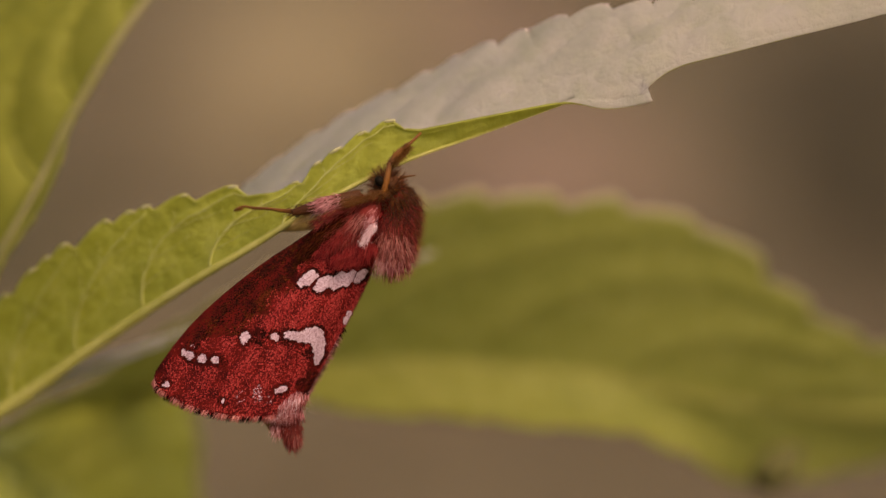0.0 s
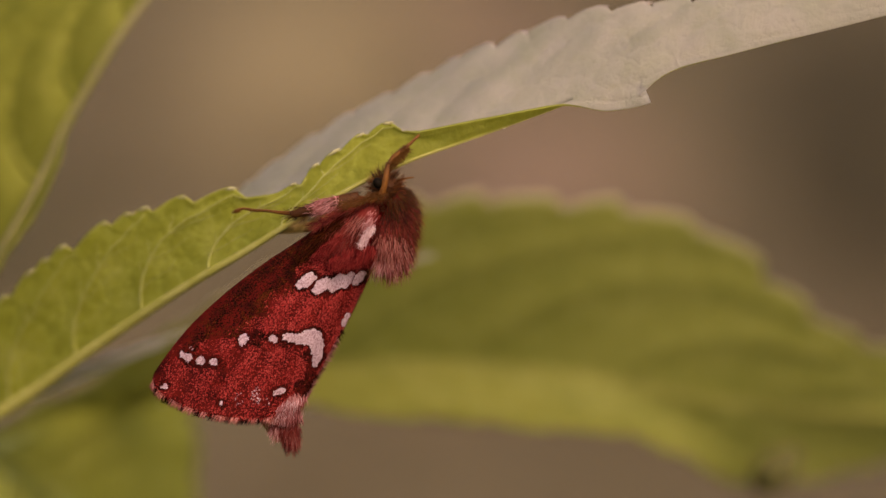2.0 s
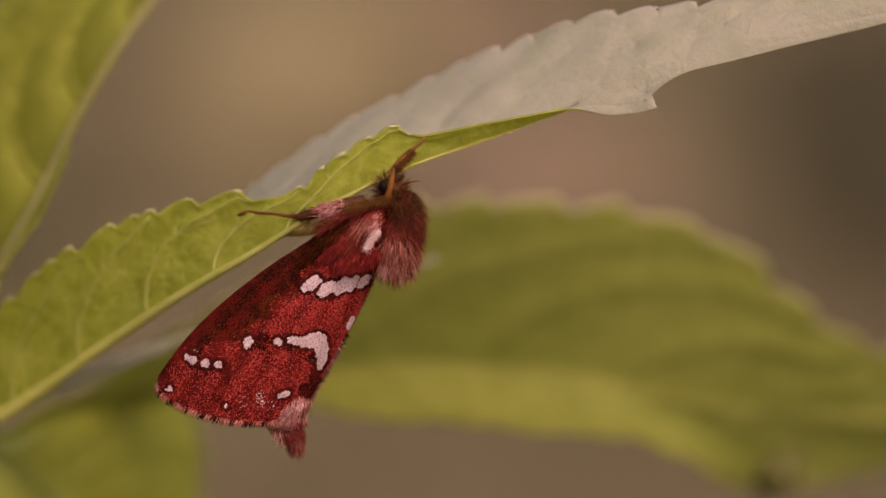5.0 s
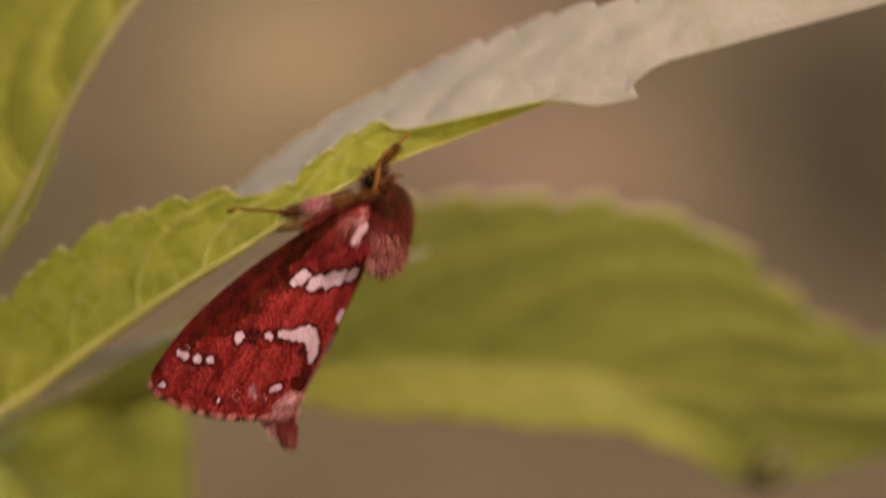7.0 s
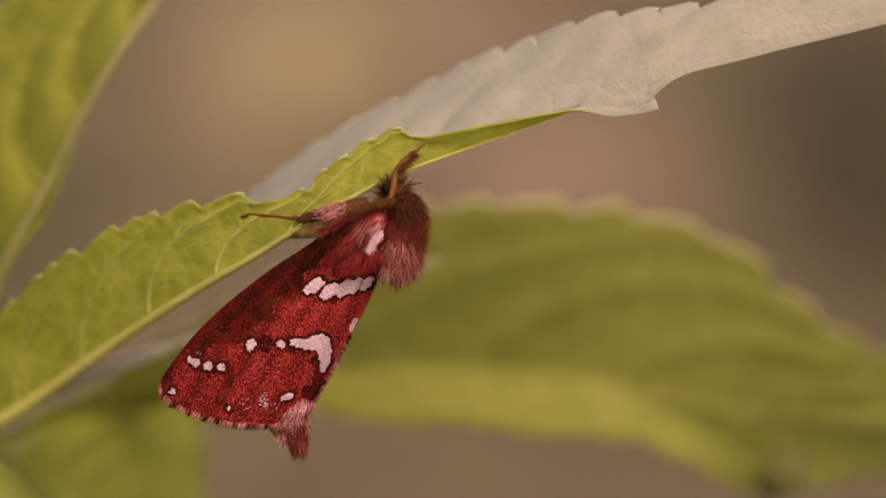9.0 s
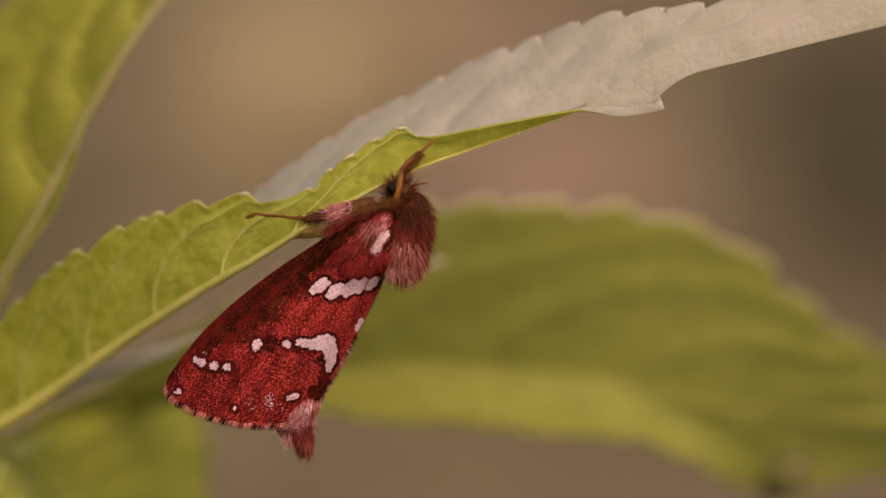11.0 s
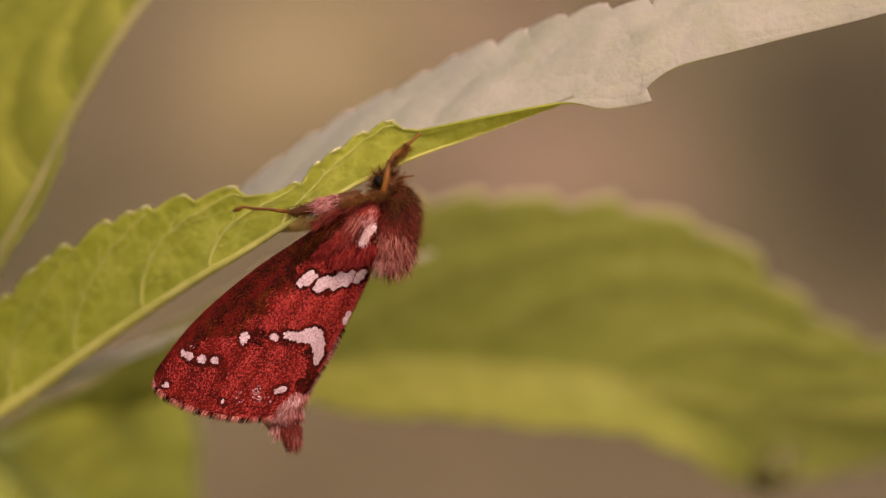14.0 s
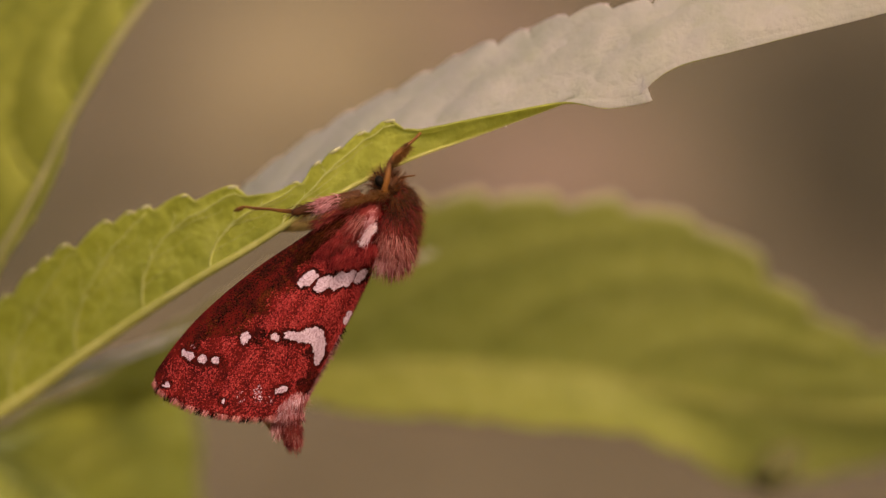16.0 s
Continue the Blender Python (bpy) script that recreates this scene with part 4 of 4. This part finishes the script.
DARK_SOIL = plain_material("dark_soil", [(0.25, (0.020, 0.015, 0.007)), (0.5, (0.042, 0.033, 0.016)), (0.75, (0.070, 0.055, 0.027))], 14, 0.95, 0.1, 0.6, 0.01)


def on_ground(px, py):
    """Where the line of sight through a place of the view meets the ground."""
    eye = EYE.translation
    far = STAGE @ Vector(at(px, py, 0))
    k = eye.z / (eye.z - far.z)
    return eye + (far - eye) * k


def ground_sheet():
    n = 160
    g = np.concatenate((-np.geomspace(900, 0.02, n // 2), np.geomspace(0.02, 900, n // 2)))
    verts = [(x, y, 0.012 * noise.noise((x * 1.7, y * 1.7, 0)) + 0.006 * noise.noise((x * 6, y * 6, 3)) - 0.008 if abs(x) + abs(y) < 60 else -0.008) for x in g for y in g]
    faces = [(i * n + j, (i + 1) * n + j, (i + 1) * n + j + 1, i * n + j + 1) for i in range(n - 1) for j in range(n - 1)]
    ob = mesh_object("ground", verts, faces, [LITTER])
    return tagged(ob, "brown woodland ground strewn with old leaf litter", "ground", kind="structure")


def patch(name, px, py, rx, ry, mat, label, seed, high=0.03):
    """A low, ragged mound on the ground."""
    c = on_ground(px, py)
    rng = np.random.default_rng(seed)
    ph = rng.uniform(0, 6.28, 5)
    rings, sides = 14, 64
    verts = [(c.x, c.y, high)]
    for i in range(1, rings + 1):
        f = i / rings
        for j in range(sides):
            a = 2 * math.pi * j / sides
            k = 1 + 0.16 * math.sin(3 * a + ph[0]) + 0.10 * math.sin(5 * a + ph[1]) + 0.06 * math.sin(11 * a + ph[2])
            x, y = c.x + rx * f * k * math.cos(a), c.y + ry * f * k * math.sin(a)
            z = high * (1 - f * f) + 0.012 * noise.noise((x * 9, y * 9, seed)) * (1 - f) + 0.006 - 0.03 * f ** 4
            verts.append((x, y, z))
    faces = [(0, 1 + j, 1 + (j + 1) % sides) for j in range(sides)]
    faces += [(1 + i * sides + j, 1 + (i + 1) * sides + j, 1 + (i + 1) * sides + (j + 1) % sides, 1 + i * sides + (j + 1) % sides) for i in range(rings - 1) for j in range(sides)]
    return tagged(mesh_object(name, verts, faces, [mat]), label, name.replace("_", " "), kind="stuff")


ground_sheet()
patch("dry_grass_patch", 520, 70, 0.19, 0.95, DRY_GRASS, "straw-yellow patch of dry grass on the ground", 71)
patch("leaf_heap", 850, -40, 0.13, 0.7, RED_LITTER, "low heap of reddish fallen leaves", 72)
patch("leaf_heap", 935, 280, 0.14, 0.6, RED_LITTER, "low heap of reddish fallen leaves", 73, 0.02)
patch("moss_patch", 40, 430, 0.07, 0.45, MOSS, "dull olive patch of moss on the ground", 75, 0.02)
# darker ground tone towards the right edge of the view
patch("soil_patch", 1860, 330, 0.29, 2.3, DARK_SOIL, "dark bare patch of soil", 74, 0.02)

FALLEN = plain_material("fallen_leaf", [(0.2, (0.05, 0.032, 0.018)), (0.5, (0.11, 0.078, 0.046)), (0.8, (0.20, 0.145, 0.085))], 30, 0.85, 0.15, 0, random_per=0.7)


def fallen_leaves(count, seed):
    """Old curled leaves strewn over the ground round the shrub and behind it."""
    rng = np.random.default_rng(seed)
    verts, faces = [], []
    for n in range(count):
        x, y = rng.uniform(-2.2, 2.2), rng.uniform(-1.2, 7.5)
        z = 0.012 * noise.noise((x * 1.7, y * 1.7, 0)) + 0.006 * noise.noise((x * 6, y * 6, 3)) - 0.002
        a, size, cup = rng.uniform(0, 6.28), rng.uniform(0.02, 0.04), rng.uniform(0.1, 0.45)
        k = len(verts)
        for u in (-1.0, -0.4, 0.3, 1.0):
            wide = 0.42 * (1 - u * u) + 0.02
            for v in (-1, 0, 1):
                px, py = u * size, v * wide * size
                verts.append((x + px * math.cos(a) - py * math.sin(a), y + px * math.sin(a) + py * math.cos(a), z + size * cup * (v * v * 0.4 + u * u * 0.3) + 0.003))
        faces += [(k + i * 3 + j, k + i * 3 + 3 + j, k + i * 3 + 4 + j, k + i * 3 + 1 + j) for i in range(3) for j in range(2)]
    return tagged(mesh_object("fallen_leaves", verts, faces, [FALLEN]), "old brown fallen leaves strewn over the ground", "leaf litter", kind="stuff")


fallen_leaves(3500, 81)


# ---- motion: the leaf sways in the wind ----
# seconds, shift right, shift down (1568ths of the view), turn (degrees clockwise)
SWAY = [
    (0.0, -2.6, -5.1, 0.0), (0.5, -2.0, -3.7, 0.0), (1.0, -3.9, -3.2, 0.0), (1.5, -5.5, -3.2, 0.0), (2.0, -5.5, -1.6, 0.0), (2.5, -3.9, -0.1, 0.0),
    (3.0, -13.6, -5.6, -0.1), (3.5, -17.8, -3.1, -0.1), (4.3, -10, 0, 0.0), (5.1, 4, 4, 0.3), (5.8, -1, 4, 0.5), (5.9, 10, 15, 0.6)]
SWAY += [
    (6.0, -47.7, -32.2, -1.5), (6.1, -58, -22, -1.2), (6.2, -52, -10, -0.9), (6.3, -30, 16, -0.3), (6.4, 38, 28, 0.4), (6.5, 50.2, 25.6, 0.4), (6.6, 30, 18, 0.5),
    (6.7, -5, 8, 0.2), (6.8, -30, 16, 0.0), (6.9, -18, 15, -0.4), (7.0, -16.5, -5.4, -0.9), (7.1, -12, -18, -1.3), (7.2, 32, 26, 0.3), (7.3, 16, 14, 0.0),
    (7.4, -12, -3, -0.6), (7.5, -11.2, 5.4, -0.7)]
SWAY += [
    (7.6, 20, 24, -0.2), (7.7, 51, 27, 0.3), (7.8, 73, 30, 0.4), (7.9, 73, 34, 0.3), (8.0, 40.0, 23.0, 0.15), (8.1, 26, 20, 0.1), (8.2, 34, 16, 0.2), (8.3, 88, 42, 0.3),
    (8.4, 106, 40, 0.1), (8.5, 86.8, 22.4, -0.1), (8.6, 54, 20, 0.1), (8.7, 26.7, 14.7, 0.1), (9.4, 4, 6, 0.1), (10.1, 6, 4, 0.1)]
SWAY += [
    (10.8, 14.1, 6.1, 0.1), (11.0, 18.3, 7.7, 0.1), (11.5, 7.6, 3.4, 0.1), (12.0, 2.1, 0.1, 0.0), (12.5, 0, 0, 0), (13.0, 0, -0.5, -0.1), (13.5, 5.7, 1.3, -0.1),
    (14.0, -3.8, -4.5, -0.1), (14.5, -8.3, -4.2, -0.1), (15.0, -9.8, -4.8, 0.0), (15.5, 2.7, 0.1, 0.0), (16.0, -2.5, -4.8, -0.1)]


# gusts also push the sprig away from the lens: seconds, millimetres
AWAY = {6.4: 1.0, 6.5: 2.2, 6.6: 1.0, 6.9: 2.2, 7.0: 3.8, 7.1: 3.0, 7.2: 1.0, 7.5: 1.4, 8.3: 3.0, 8.4: 3.6, 8.5: 0.6}


def swayed(pivot, right, down, turning, away=0.0):
    """Rows for a thing at pivot that follows a share of the sway."""
    rows = []
    for t, dx, dy, a in SWAY:
        d = AWAY.get(t, 0.0) * 0.001 * away
        k = d / DIST
        rows.append((t, Matrix.Translation(pivot) @ Matrix.Translation((dx * right * UNIT + pivot[0] * k, d, -dy * down * UNIT + pivot[2] * k)) @ Matrix.Rotation(radians(a * turning), 4, "Y")))
    return rows


def motions():
    walk(moth, [(t, STAGE @ m) for t, m in swayed(PIVOT, 1, 1, 1, 1)])
    walk(leaf_front, [(t, IN_SHRUB @ m) for t, m in swayed(PIVOT, 1, 1, 1, 1)])
    walk(leaf_left, [(t, IN_SHRUB @ m) for t, m in swayed(PIVOT_LEFT, 1.05, 0.75, 0.6)])
    walk(leaf_back, [(t, IN_SHRUB @ m) for t, m in swayed(PIVOT_BACK, 1.0, 1.1, 0.7)])
    walk(leaf_low, [(t, IN_SHRUB @ m) for t, m in swayed(PIVOT_LOW, 0.95, 0.9, 0.5)])
    walk(leaf_thin, [(t, IN_SHRUB @ m) for t, m in swayed(PIVOT_THIN, 0.95, 0.95, 0.5)])
    high = np.linalg.norm(at(BASE_X, 780, BASE_D) - low)
    walk(stem, [(t, IN_SHRUB @ Matrix.Translation(low) @ Matrix.Rotation(dx * 0.9 * UNIT / high, 4, "Y")) for t, dx, dy, a in SWAY])


motions()
